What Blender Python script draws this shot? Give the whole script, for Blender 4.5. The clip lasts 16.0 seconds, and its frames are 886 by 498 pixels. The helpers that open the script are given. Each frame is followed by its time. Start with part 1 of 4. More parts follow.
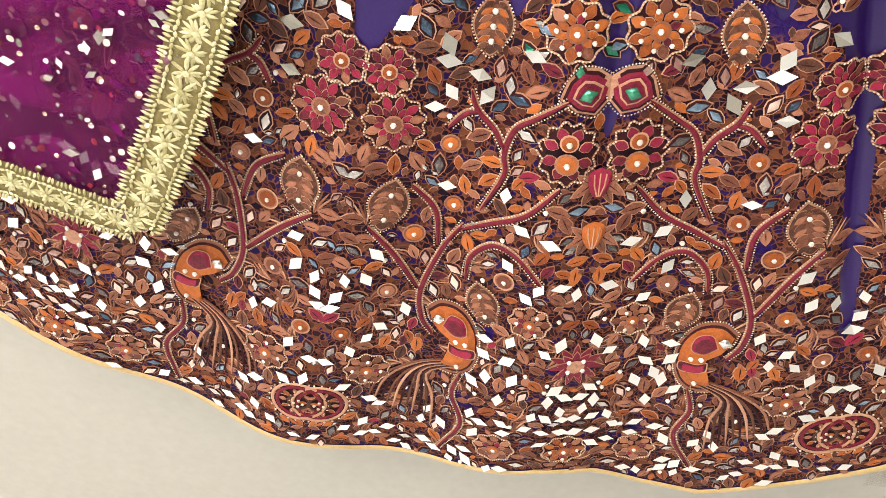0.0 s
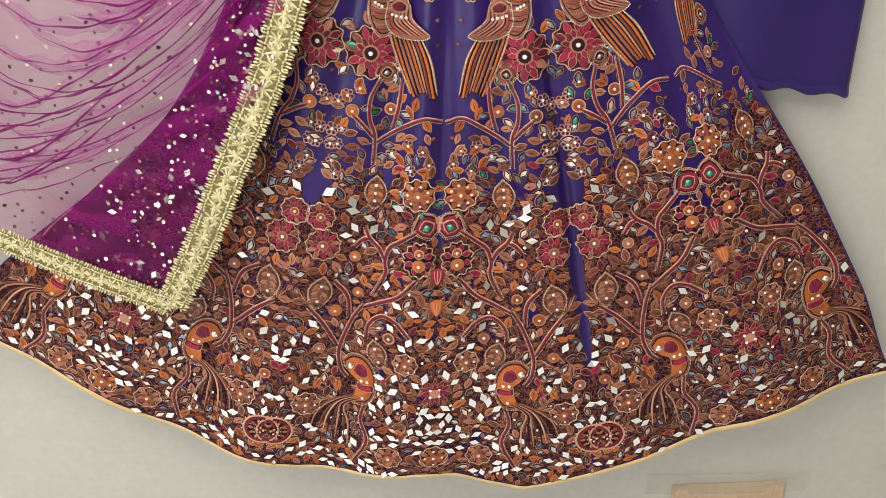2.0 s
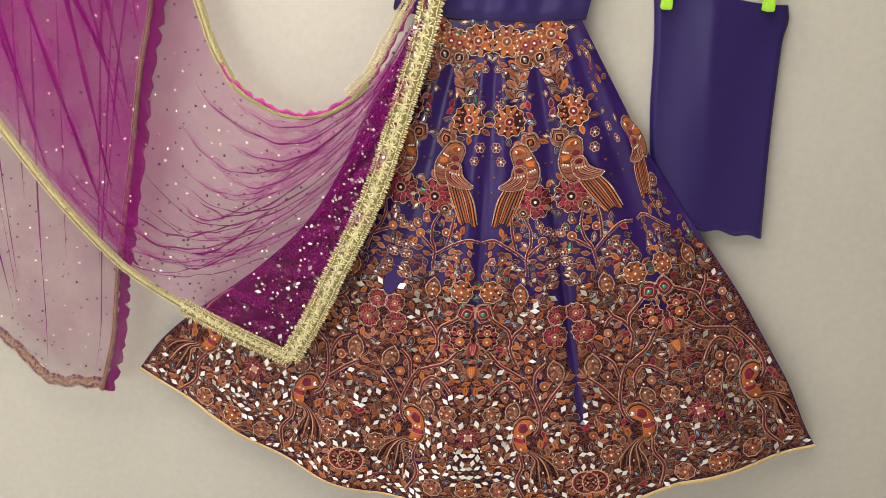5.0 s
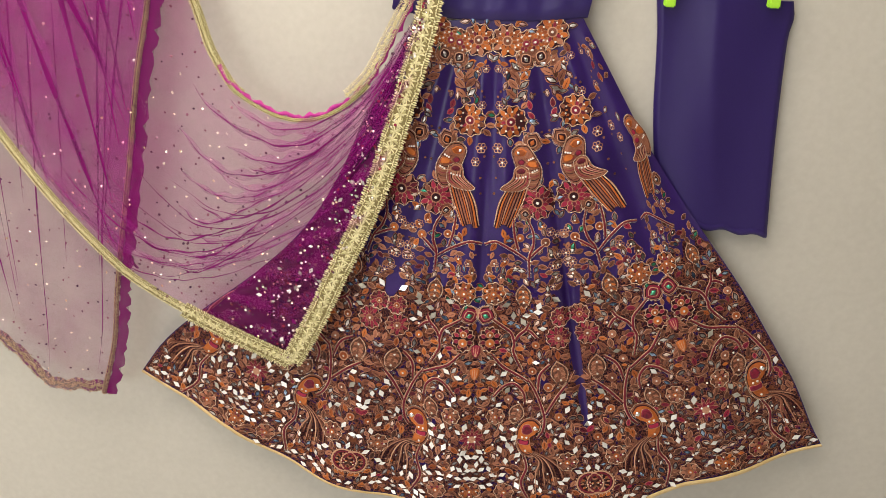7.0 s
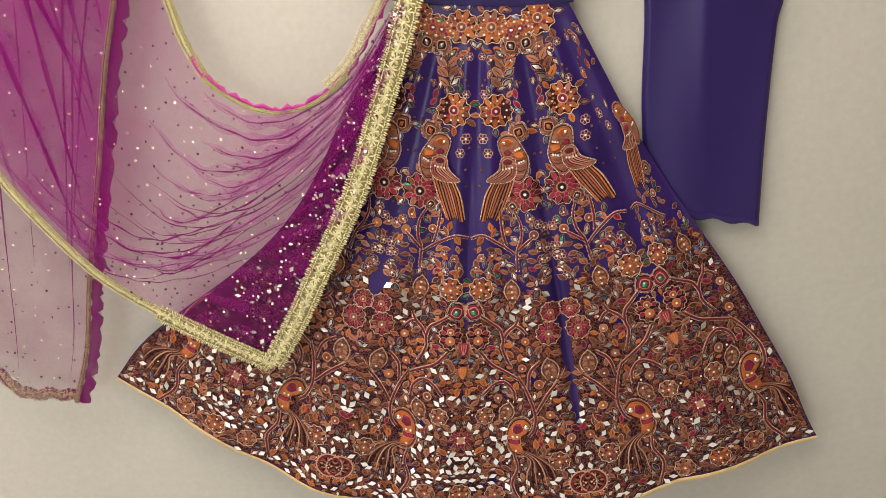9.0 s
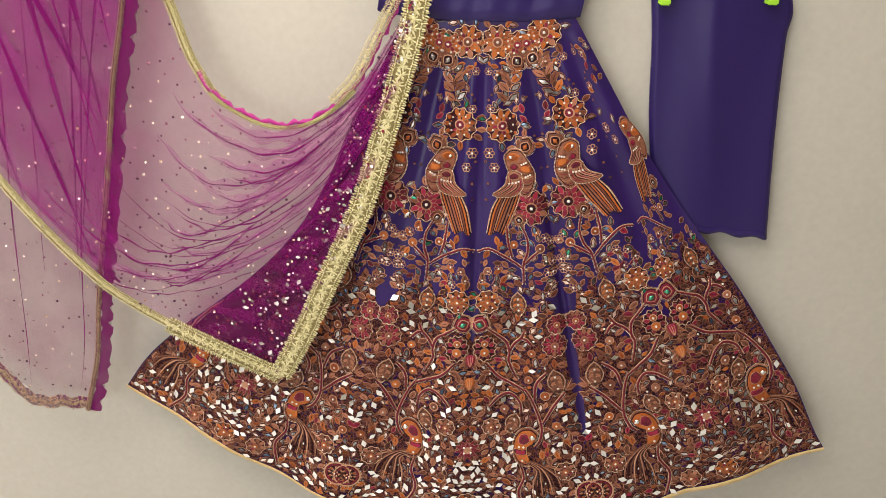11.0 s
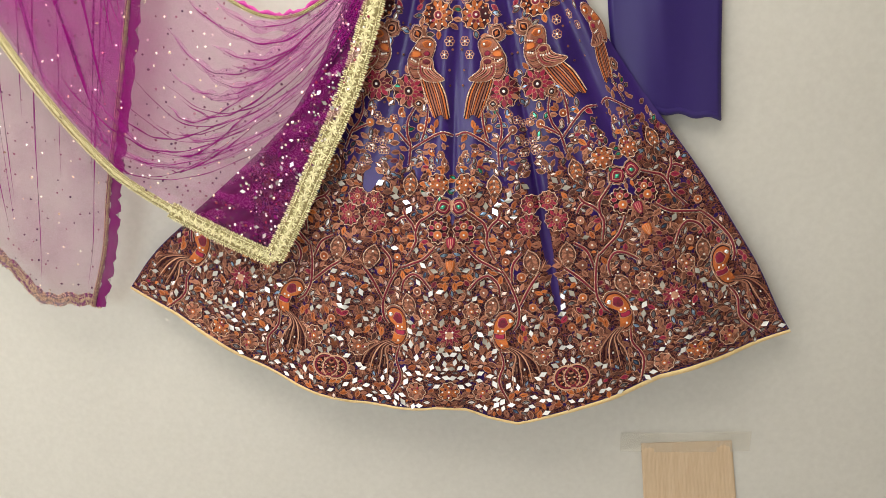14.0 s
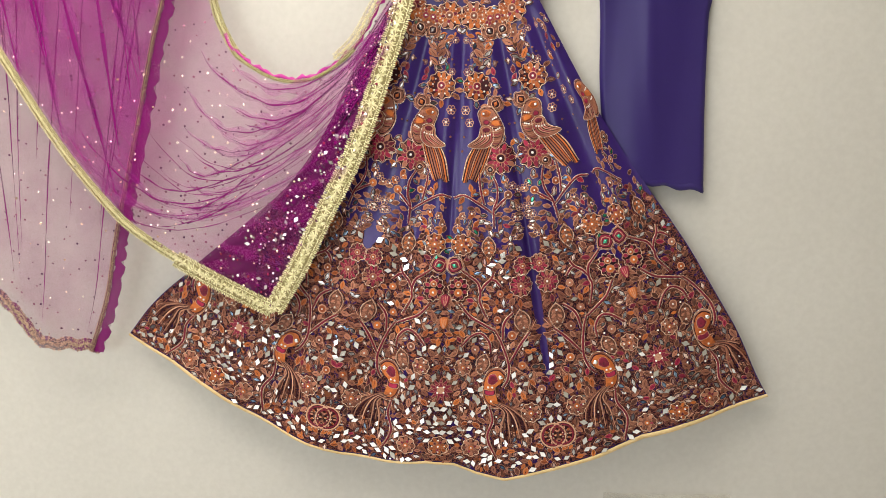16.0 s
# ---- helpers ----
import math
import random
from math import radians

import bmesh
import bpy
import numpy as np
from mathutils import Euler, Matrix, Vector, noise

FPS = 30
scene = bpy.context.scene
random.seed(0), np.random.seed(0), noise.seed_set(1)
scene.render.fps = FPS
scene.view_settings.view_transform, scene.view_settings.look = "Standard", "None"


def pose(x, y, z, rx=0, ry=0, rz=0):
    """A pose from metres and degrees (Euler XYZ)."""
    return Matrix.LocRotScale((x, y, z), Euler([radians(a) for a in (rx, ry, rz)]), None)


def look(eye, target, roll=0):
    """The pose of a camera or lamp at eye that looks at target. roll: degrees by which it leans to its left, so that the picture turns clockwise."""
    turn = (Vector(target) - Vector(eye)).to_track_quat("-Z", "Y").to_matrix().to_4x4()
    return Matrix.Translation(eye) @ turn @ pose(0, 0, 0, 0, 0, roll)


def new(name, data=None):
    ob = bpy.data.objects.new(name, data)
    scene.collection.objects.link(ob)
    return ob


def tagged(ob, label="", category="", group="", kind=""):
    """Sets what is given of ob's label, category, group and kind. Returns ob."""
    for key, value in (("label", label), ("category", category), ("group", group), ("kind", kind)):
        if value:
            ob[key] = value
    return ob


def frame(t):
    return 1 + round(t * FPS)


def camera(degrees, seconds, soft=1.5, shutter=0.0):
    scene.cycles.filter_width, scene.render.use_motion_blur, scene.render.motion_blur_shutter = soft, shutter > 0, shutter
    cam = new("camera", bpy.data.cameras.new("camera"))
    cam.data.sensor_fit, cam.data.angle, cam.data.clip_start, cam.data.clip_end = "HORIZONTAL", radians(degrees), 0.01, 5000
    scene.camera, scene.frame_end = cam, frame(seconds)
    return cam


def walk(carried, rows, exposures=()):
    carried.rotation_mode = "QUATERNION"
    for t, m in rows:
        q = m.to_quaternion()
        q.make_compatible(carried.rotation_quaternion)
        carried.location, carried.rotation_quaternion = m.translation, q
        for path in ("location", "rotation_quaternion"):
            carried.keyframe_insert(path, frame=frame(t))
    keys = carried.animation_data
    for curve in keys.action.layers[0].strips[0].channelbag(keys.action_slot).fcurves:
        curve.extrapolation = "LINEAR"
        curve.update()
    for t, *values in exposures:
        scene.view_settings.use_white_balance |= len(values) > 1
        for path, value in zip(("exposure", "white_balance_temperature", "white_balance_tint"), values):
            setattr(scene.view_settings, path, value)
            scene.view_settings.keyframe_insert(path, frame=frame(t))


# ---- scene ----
cam = camera(57.0, 16.0, soft=0.5)
PATH = [
    (0, (-0.052, -0.576, 1.338), (-0.204, 0.92, 0.02), -0.8),
    (0.5, (-0.004, -0.707, 1.402), (-0.253, 0.845, 0.166), -1.5),
    (1, (0.024, -0.817, 1.46), (-0.165, 0.815, 0.318), -1),
    (1.5, (0.013, -0.951, 1.522), (-0.079, 0.728, 0.438), 0.2),
    (2, (0.029, -1.029, 1.564), (0.021, 0.703, 0.564), 1.5),
    (2.5, (0.093, -1.137, 1.603), (0.083, 0.594, 0.602), 0.8),
    (3, (0.17, -1.281, 1.644), (0.061, 0.473, 0.688), -0.3),
    (3.5, (0.185, -1.398, 1.673), (0.029, 0.402, 0.815), 0.9),
    (4, (0.171, -1.45, 1.705), (0.016, 0.385, 0.926), 1.6),
    (4.5, (0.117, -1.495, 1.721), (-0.062, 0.353, 0.977), 1.8),
    (4.7, (0.104, -1.508, 1.726), (-0.09, 0.347, 1.004), 2.1),
    (6.8, (0.114, -1.488, 1.763), (-0.095, 0.358, 1.021), 1.5),
    (7, (0.109, -1.484, 1.752), (-0.1, 0.359, 1.003), 1.4),
    (7.5, (0.114, -1.475, 1.735), (-0.073, 0.358, 0.956), 0.7),
    (8, (0.118, -1.458, 1.733), (-0.041, 0.365, 0.925), 0.6),
    (8.5, (0.112, -1.443, 1.721), (-0.045, 0.379, 0.912), 0.8),
    (9, (0.09, -1.446, 1.718), (-0.064, 0.406, 0.979), 0.9),
    (9.2, (0.082, -1.448, 1.726), (-0.06, 0.413, 1.006), 1.1),
    (11.3, (0.107, -1.421, 1.768), (-0.076, 0.409, 0.984), 0.6),
    (11.5, (0.133, -1.414, 1.739), (-0.023, 0.417, 0.95), 1.1),
    (12, (0.162, -1.39, 1.601), (0.033, 0.445, 0.818), 2.7),
    (12.5, (0.17, -1.398, 1.424), (0.026, 0.463, 0.706), 2),
    (13, (0.184, -1.465, 1.345), (-0.005, 0.408, 0.669), 0.9),
    (13.5, (0.198, -1.587, 1.377), (-0.074, 0.315, 0.821), -2.2),
    (14, (0.194, -1.676, 1.397), (-0.033, 0.238, 0.863), 0.15),
    (14.5, (0.179, -1.72, 1.404), (-0.052, 0.205, 0.915), 0.7),
    (15, (0.174, -1.729, 1.403), (-0.029, 0.208, 0.95), 1.6),
    (15.5, (0.169, -1.742, 1.393), (-0.04, 0.206, 0.994), 2.2),
    (16, (0.161, -1.758, 1.387), (-0.015, 0.202, 1.022), 2.5),
]
walk(cam, [(t, look(eye, target, roll)) for t, eye, target, roll in PATH],
     exposures=[(0, 0.46, 6500, 10), (0.5, 0.30, 6150, 9), (1.0, 0.43, 6000, 7), (1.5, 0.26, 6050, 6), (2.0, 0.16, 6200, 9), (2.5, 0.16, 6450, 10),
                (4.0, 0.24, 6400, 9), (4.7, 0.01, 6500, 10), (7.0, -0.04, 6700, 11), (9.0, -0.06, 6700, 11), (11.5, -0.04, 6700, 11), (12.5, 0.11, 6400, 9), (13.0, 0.21, 6300, 9), (16.0, 0.28, 6300, 9)])

# ---- world and light ----
world = bpy.data.worlds.new("world")
scene.world = world
world.use_nodes = True
sky = world.node_tree.nodes.new("ShaderNodeTexSky")
sky.sky_type, sky.sun_disc, sky.sun_elevation, sky.sun_rotation = "NISHITA", False, radians(40), radians(150)
world.node_tree.links.new(sky.outputs[0], world.node_tree.nodes["Background"].inputs[0])
world.node_tree.nodes["Background"].inputs[1].default_value = 0.1


def area_lamp(name, eye, target, sx, sy, watts, colour):
    d = bpy.data.lights.new(name, "AREA")
    d.shape, d.size, d.size_y, d.energy, d.color = "RECTANGLE", sx, sy, watts, colour
    ob = new(name, d)
    ob.matrix_world = look(eye, target)
    return ob


area_lamp("ceiling_light", (-1.0, -1.0, 2.66), (-1.0, -0.999, 0), 2.6, 1.3, 60, (1.0, 0.92, 0.84))
# Cool fill added from behind the camera; no window is known there.
area_lamp("added_fill_light", (-1.1, -3.48, 1.5), (-1.1, 0, 1.3), 1.7, 1.3, 26, (0.88, 0.94, 1.0))

# ---- materials ----
def material(name):
    m = bpy.data.materials.new(name)
    m.use_nodes = True
    return m, m.node_tree.nodes, m.node_tree.links, m.node_tree.nodes["Principled BSDF"]


def surface(name, dark, light, scale, rough=0.6, metal=0.0, bump=0.3, depth=0.001, sheen=0.0, island=0.0, stretch=(1, 1, 1), fine=6.0, spec=0.5):
    """Two tones at two scales, fine relief, and a shade of its own for each piece."""
    m, n, l, p = material(name)
    co = n.new("ShaderNodeTexCoord")
    mp = n.new("ShaderNodeMapping")
    mp.inputs["Scale"].default_value = stretch
    l.new(co.outputs["Object"], mp.inputs["Vector"])
    big, small = n.new("ShaderNodeTexNoise"), n.new("ShaderNodeTexNoise")
    big.inputs["Scale"].default_value, big.inputs["Detail"].default_value = scale, 5
    small.inputs["Scale"].default_value, small.inputs["Detail"].default_value = scale * fine, 3
    l.new(mp.outputs[0], big.inputs["Vector"])
    l.new(mp.outputs[0], small.inputs["Vector"])
    add = n.new("ShaderNodeMath")
    add.operation = "MULTIPLY_ADD"
    add.inputs[1].default_value = 0.45
    l.new(small.outputs["Fac"], add.inputs[0])
    half = n.new("ShaderNodeMath")
    half.operation = "MULTIPLY"
    half.inputs[1].default_value = 0.6
    l.new(big.outputs["Fac"], half.inputs[0])
    l.new(half.outputs[0], add.inputs[2])
    fac = add.outputs[0]
    if island:
        geo = n.new("ShaderNodeNewGeometry")
        isl = n.new("ShaderNodeMath")
        isl.operation = "MULTIPLY_ADD"
        isl.inputs[1].default_value = island
        l.new(geo.outputs["Random Per Island"], isl.inputs[0])
        sub = n.new("ShaderNodeMath")
        sub.operation = "SUBTRACT"
        sub.inputs[1].default_value = island / 2
        l.new(fac, sub.inputs[0])
        l.new(sub.outputs[0], isl.inputs[2])
        fac = isl.outputs[0]
    ramp = n.new("ShaderNodeValToRGB")
    ramp.color_ramp.elements[0].position, ramp.color_ramp.elements[1].position = 0.25, 0.78
    ramp.color_ramp.elements[0].color, ramp.color_ramp.elements[1].color = (*dark, 1), (*light, 1)
    l.new(fac, ramp.inputs[0])
    l.new(ramp.outputs[0], p.inputs["Base Color"])
    b = n.new("ShaderNodeBump")
    b.inputs["Strength"].default_value, b.inputs["Distance"].default_value = bump, depth
    l.new(small.outputs["Fac"], b.inputs["Height"])
    l.new(b.outputs[0], p.inputs["Normal"])
    p.inputs["Roughness"].default_value, p.inputs["Metallic"].default_value = rough, metal
    p.inputs["Sheen Weight"].default_value = sheen
    p.inputs["Specular IOR Level"].default_value = spec
    return m


def net(name, colour, thick, glow=0.35):
    """Sheer woven net: fine holes between threads, thicker and thinner in places."""
    m, n, l, p = material(name)
    co = n.new("ShaderNodeTexCoord")
    t1 = n.new("ShaderNodeTexNoise")
    t1.inputs["Scale"].default_value, t1.inputs["Detail"].default_value = 9, 4
    l.new(co.outputs["Object"], t1.inputs["Vector"])
    r = n.new("ShaderNodeMapRange")
    r.inputs["From Min"].default_value, r.inputs["From Max"].default_value = 0.3, 0.7
    r.inputs["To Min"].default_value, r.inputs["To Max"].default_value = thick * 0.70, min(1, thick * 1.28)
    l.new(t1.outputs["Fac"], r.inputs["Value"])
    clear, mix = n.new("ShaderNodeBsdfTransparent"), n.new("ShaderNodeMixShader")
    trans, two = n.new("ShaderNodeBsdfTranslucent"), n.new("ShaderNodeMixShader")
    trans.inputs[0].default_value = (*colour, 1)
    p.inputs["Base Color"].default_value, p.inputs["Roughness"].default_value = (*colour, 1), 0.55
    p.inputs["Specular IOR Level"].default_value = 0.2
    two.inputs[0].default_value = glow
    l.new(p.outputs[0], two.inputs[1])
    l.new(trans.outputs[0], two.inputs[2])
    l.new(r.outputs[0], mix.inputs[0])
    l.new(clear.outputs[0], mix.inputs[1])
    l.new(two.outputs[0], mix.inputs[2])
    l.new(mix.outputs[0], n["Material Output"].inputs[0])
    return m


def stitched_ground(name):
    """Dense thread filling: copper outlines round small maroon and violet cells."""
    m, n, l, p = material(name)
    co = n.new("ShaderNodeTexCoord")
    nz = n.new("ShaderNodeTexNoise")
    nz.inputs["Scale"].default_value = 60
    l.new(co.outputs["Object"], nz.inputs["Vector"])
    mixv = n.new("ShaderNodeMix")
    mixv.data_type = "VECTOR"
    mixv.inputs["Factor"].default_value = 0.02
    l.new(co.outputs["Object"], mixv.inputs["A"])
    l.new(nz.outputs["Color"], mixv.inputs["B"])
    edge, cell = n.new("ShaderNodeTexVoronoi"), n.new("ShaderNodeTexVoronoi")
    edge.feature = "DISTANCE_TO_EDGE"
    for v in (edge, cell):
        v.inputs["Scale"].default_value = 170
        l.new(mixv.outputs["Result"], v.inputs["Vector"])
    cells = n.new("ShaderNodeValToRGB")
    cells.color_ramp.interpolation = "CONSTANT"
    stops = [(0.0, (0.012, 0.003, 0.012)), (0.35, (0.028, 0.006, 0.010)), (0.66, (0.09, 0.030, 0.018)), (0.76, (0.018, 0.005, 0.060)), (0.93, (0.16, 0.05, 0.02))]
    cells.color_ramp.elements[0].color = (*stops[0][1], 1)
    cells.color_ramp.elements[1].position, cells.color_ramp.elements[1].color = stops[1][0], (*stops[1][1], 1)
    for at, c in stops[2:]:
        cells.color_ramp.elements.new(at).color = (*c, 1)
    sep = n.new("ShaderNodeSeparateColor")
    l.new(cell.outputs["Color"], sep.inputs[0])
    l.new(sep.outputs[0], cells.inputs[0])
    line = n.new("ShaderNodeMapRange")
    line.inputs["From Min"].default_value, line.inputs["From Max"].default_value = 0.04, 0.10
    line.inputs["To Min"].default_value, line.inputs["To Max"].default_value = 1, 0
    l.new(edge.outputs["Distance"], line.inputs["Value"])
    mixc = n.new("ShaderNodeMix")
    mixc.data_type = "RGBA"
    l.new(line.outputs[0], mixc.inputs["Factor"])
    l.new(cells.outputs[0], mixc.inputs["A"])
    mixc.inputs["B"].default_value = (0.20, 0.062, 0.036, 1)
    bare = n.new("ShaderNodeTexNoise")
    bare.inputs["Scale"].default_value, bare.inputs["Detail"].default_value = 17, 3
    l.new(co.outputs["Object"], bare.inputs["Vector"])
    patch = n.new("ShaderNodeMapRange")
    patch.inputs["From Min"].default_value, patch.inputs["From Max"].default_value = 0.655, 0.69
    l.new(bare.outputs["Fac"], patch.inputs["Value"])
    cloth_mix = n.new("ShaderNodeMix")
    cloth_mix.data_type = "RGBA"
    l.new(patch.outputs[0], cloth_mix.inputs["Factor"])
    l.new(mixc.outputs["Result"], cloth_mix.inputs["A"])
    cloth_mix.inputs["B"].default_value = (0.022, 0.006, 0.085, 1)
    l.new(cloth_mix.outputs["Result"], p.inputs["Base Color"])
    p.inputs["Specular IOR Level"].default_value = 0.12
    b = n.new("ShaderNodeBump")
    b.inputs["Strength"].default_value, b.inputs["Distance"].default_value = 0.6, 0.002
    l.new(line.outputs[0], b.inputs["Height"])
    l.new(b.outputs[0], p.inputs["Normal"])
    p.inputs["Roughness"].default_value = 0.55
    return m


wall_paint = surface("wall_paint", (0.485, 0.46, 0.40), (0.58, 0.555, 0.49), 1.3, 0.75, bump=0.12, depth=0.002, fine=60)
ceiling_paint = surface("ceiling_paint", (0.78, 0.77, 0.74), (0.84, 0.83, 0.80), 1.5, 0.85, bump=0.1)
floor_tile = surface("floor_tile", (0.84, 0.83, 0.80), (0.92, 0.91, 0.89), 2.5, 0.2, bump=0.05)
satin = surface("violet_satin", (0.013, 0.0035, 0.055), (0.036, 0.011, 0.130), 7, 0.28, sheen=0.0, spec=0.36, bump=0.12, depth=0.0006, fine=90)
indigo = surface("indigo_satin", (0.018, 0.009, 0.076), (0.031, 0.016, 0.118), 3, 0.38, sheen=0.0, spec=0.3, bump=0.15, depth=0.0006, fine=200)
lining = surface("tan_piping", (0.50, 0.33, 0.12), (0.68, 0.50, 0.24), 40, 0.5, bump=0.3, sheen=0.2)
ground_stitch = stitched_ground("dense_stitching")
maroon = surface("maroon_backing", (0.013, 0.003, 0.006), (0.055, 0.011, 0.013), 200, 0.6, spec=0.15, bump=0.5, island=0.5)
outline = surface("light_copper_thread", (0.30, 0.110, 0.062), (0.64, 0.345, 0.215), 300, 0.45, 0.1, spec=0.3, bump=0.6, depth=0.001, island=0.8, fine=4)
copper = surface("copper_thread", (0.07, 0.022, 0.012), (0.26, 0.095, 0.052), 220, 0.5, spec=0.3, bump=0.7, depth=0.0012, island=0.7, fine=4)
tan_leaf = surface("tan_thread", (0.17, 0.052, 0.028), (0.44, 0.172, 0.098), 260, 0.5, spec=0.3, bump=0.7, depth=0.0012, island=0.8, fine=4)
orange = surface("orange_thread", (0.26, 0.055, 0.010), (0.56, 0.150, 0.028), 240, 0.48, spec=0.3, bump=0.6, depth=0.0012, island=0.6, fine=4)
vine_red = surface("vine_thread", (0.07, 0.004, 0.010), (0.26, 0.012, 0.036), 240, 0.5, spec=0.3, bump=0.6, depth=0.0012, fine=4)
crimson = surface("crimson_thread", (0.075, 0.004, 0.012), (0.33, 0.012, 0.050), 240, 0.45, spec=0.3, bump=0.6, depth=0.0012, island=0.6, fine=4)
gold_bead = surface("gold_bead", (0.60, 0.44, 0.30), (1.0, 0.88, 0.72), 400, 0.28, 0.8, bump=0.6, depth=0.001, island=0.8)
pearl = surface("pearl_bead", (0.66, 0.58, 0.50), (0.92, 0.88, 0.82), 90, 0.2, bump=0.05, island=0.8)
mirror = surface("mirror_glass", (0.86, 0.85, 0.83), (0.95, 0.95, 0.93), 60, 0.10, 1.0, bump=0.06, depth=0.0005)
grey_foil = surface("grey_foil", (0.13, 0.11, 0.11), (0.62, 0.56, 0.52), 130, 0.25, 0.7, bump=0.25, island=0.9)
blue_foil = surface("blue_foil", (0.05, 0.08, 0.13), (0.26, 0.36, 0.48), 120, 0.2, 0.7, bump=0.2, island=0.8)
pink_foil = surface("pink_foil", (0.34, 0.18, 0.15), (0.85, 0.62, 0.52), 120, 0.25, 0.5, bump=0.2, island=0.8)
green_foil = surface("green_foil", (0.01, 0.16, 0.09), (0.08, 0.36, 0.22), 120, 0.2, 0.6, bump=0.2, island=0.8)
net_light = net("sheer_magenta_net", (0.42, 0.010, 0.26), 0.27)
net_back = net("sheer_plum_net", (0.30, 0.020, 0.19), 0.31)
net_under = net("sheer_violet_net", (0.38, 0.006, 0.28), 0.42)
# Crease darkness is put into this net's colour.
net_wisp = net("dark_crease_net", (0.19, 0.001, 0.125), 0.86, 0.3)
net_band = net("doubled_soft_net", (0.46, 0.004, 0.32), 0.26)
net_dense = net("doubled_purple_net", (0.105, 0.002, 0.066), 0.86, 0.2)
net_trim = net("magenta_edging", (0.16, 0.001, 0.10), 0.96, 0.25)
pink_cord = surface("pink_cord", (0.32, 0.005, 0.16), (0.54, 0.02, 0.30), 200, 0.5, bump=0.5)
gold_lace = surface("gold_lace_thread", (0.50, 0.44, 0.19), (0.95, 0.88, 0.54), 260, 0.36, 0.35, bump=0.7, depth=0.001, island=0.5)
gold_gap = surface("gold_lace_backing", (0.13, 0.095, 0.03), (0.36, 0.29, 0.11), 300, 0.5, 0.3, bump=0.5)
antique_lace = surface("antique_gold_lace", (0.22, 0.12, 0.08), (0.62, 0.42, 0.28), 300, 0.38, 0.5, bump=0.7, island=0.6)
sequin_gold = surface("gold_sequin", (0.78, 0.58, 0.40), (1.0, 0.92, 0.80), 90, 0.18, 0.9, bump=0.05, island=0.9)
sequin_dark = surface("plum_sequin", (0.06, 0.02, 0.05), (0.22, 0.09, 0.12), 90, 0.3, 0.5, bump=0.05, island=0.8)
lime_plastic = surface("lime_plastic", (0.30, 0.62, 0.03), (0.42, 0.78, 0.06), 30, 0.3, bump=0.05)
black_plastic = surface("black_plastic", (0.012, 0.012, 0.014), (0.03, 0.03, 0.03), 40, 0.35, bump=0.1)
cardboard = surface("cardboard", (0.46, 0.32, 0.19), (0.60, 0.45, 0.29), 22, 0.75, bump=0.4, depth=0.001, stretch=(9, 9, 0.35), fine=5)
tape_film = net("clear_tape", (0.66, 0.60, 0.48), 0.30, 0.1)

# ---- helpers for meshes ----
def part(name, bm, mats, parent=None, label=""):
    me = bpy.data.meshes.new(name)
    bm.to_mesh(me)
    bm.free()
    for m in mats if isinstance(mats, (list, tuple)) else [mats]:
        me.materials.append(m)
    ob = new(name, me)
    if parent:
        ob.parent = parent
    if label:
        tagged(ob, label)
    return ob


class Work:
    """Faces gathered with a material each, then linked as one mesh."""

    def __init__(self):
        self.v, self.f, self.m, self.mats = [], [], [], []

    def slot(self, mat):
        if mat not in self.mats:
            self.mats.append(mat)
        return self.mats.index(mat)

    def fan(self, rim, top, mat):
        k, s = len(self.v), self.slot(mat)
        self.v += [*rim, top]
        for i in range(len(rim)):
            self.f.append((k + i, k + (i + 1) % len(rim), k + len(rim)))
            self.m.append(s)

    def plate(self, rim, base, mat):
        k, n, s = len(self.v), len(rim), self.slot(mat)
        self.v += [*rim, *base]
        self.f.append(tuple(range(k, k + n)))
        self.m.append(s)
        for i in range(n):
            j = (i + 1) % n
            self.f.append((k + i, k + n + i, k + n + j, k + j))
            self.m.append(s)

    def strip(self, rows, mat):
        k, w, s = len(self.v), len(rows[0]), self.slot(mat)
        for row in rows:
            self.v += list(row)
        for i in range(len(rows) - 1):
            for j in range(w - 1):
                a = k + i * w + j
                self.f.append((a, a + 1, a + w + 1, a + w))
                self.m.append(s)

    def link(self, name, parent=None, label="", smooth=True, kind=""):
        me = bpy.data.meshes.new(name)
        me.from_pydata([tuple(p) for p in self.v], [], self.f)
        for m in self.mats:
            me.materials.append(m)
        me.polygons.foreach_set("material_index", self.m)
        me.polygons.foreach_set("use_smooth", [smooth] * len(self.f))
        me.update()
        ob = new(name, me)
        if parent:
            ob.parent = parent
        return tagged(ob, label, kind=kind)


def box(name, lo, hi, mat, parent=None, bevel=0.0, label=""):
    bm = bmesh.new()
    bmesh.ops.create_cube(bm, size=1)
    for v in bm.verts:
        v.co = Vector([lo[i] + (v.co[i] + 0.5) * (hi[i] - lo[i]) for i in range(3)])
    if bevel:
        bmesh.ops.bevel(bm, geom=bm.edges[:], offset=bevel, segments=2, affect="EDGES")
    return part(name, bm, mat, parent, label)


def smooth_line(points, n):
    """A soft curve (Catmull-Rom) through a few points, as n places evenly by parameter."""
    p = [Vector(q) for q in points]
    p = [2 * p[0] - p[1], *p, 2 * p[-1] - p[-2]]
    out = []
    for i in range(n):
        s = i / (n - 1) * (len(p) - 3)
        k = min(int(s), len(p) - 4)
        t = s - k
        a, b, c, d = p[k:k + 4]
        out.append(0.5 * (2 * b + (c - a) * t + (2 * a - 5 * b + 4 * c - d) * t * t + (3 * b - a - 3 * c + d) * t ** 3))
    return out


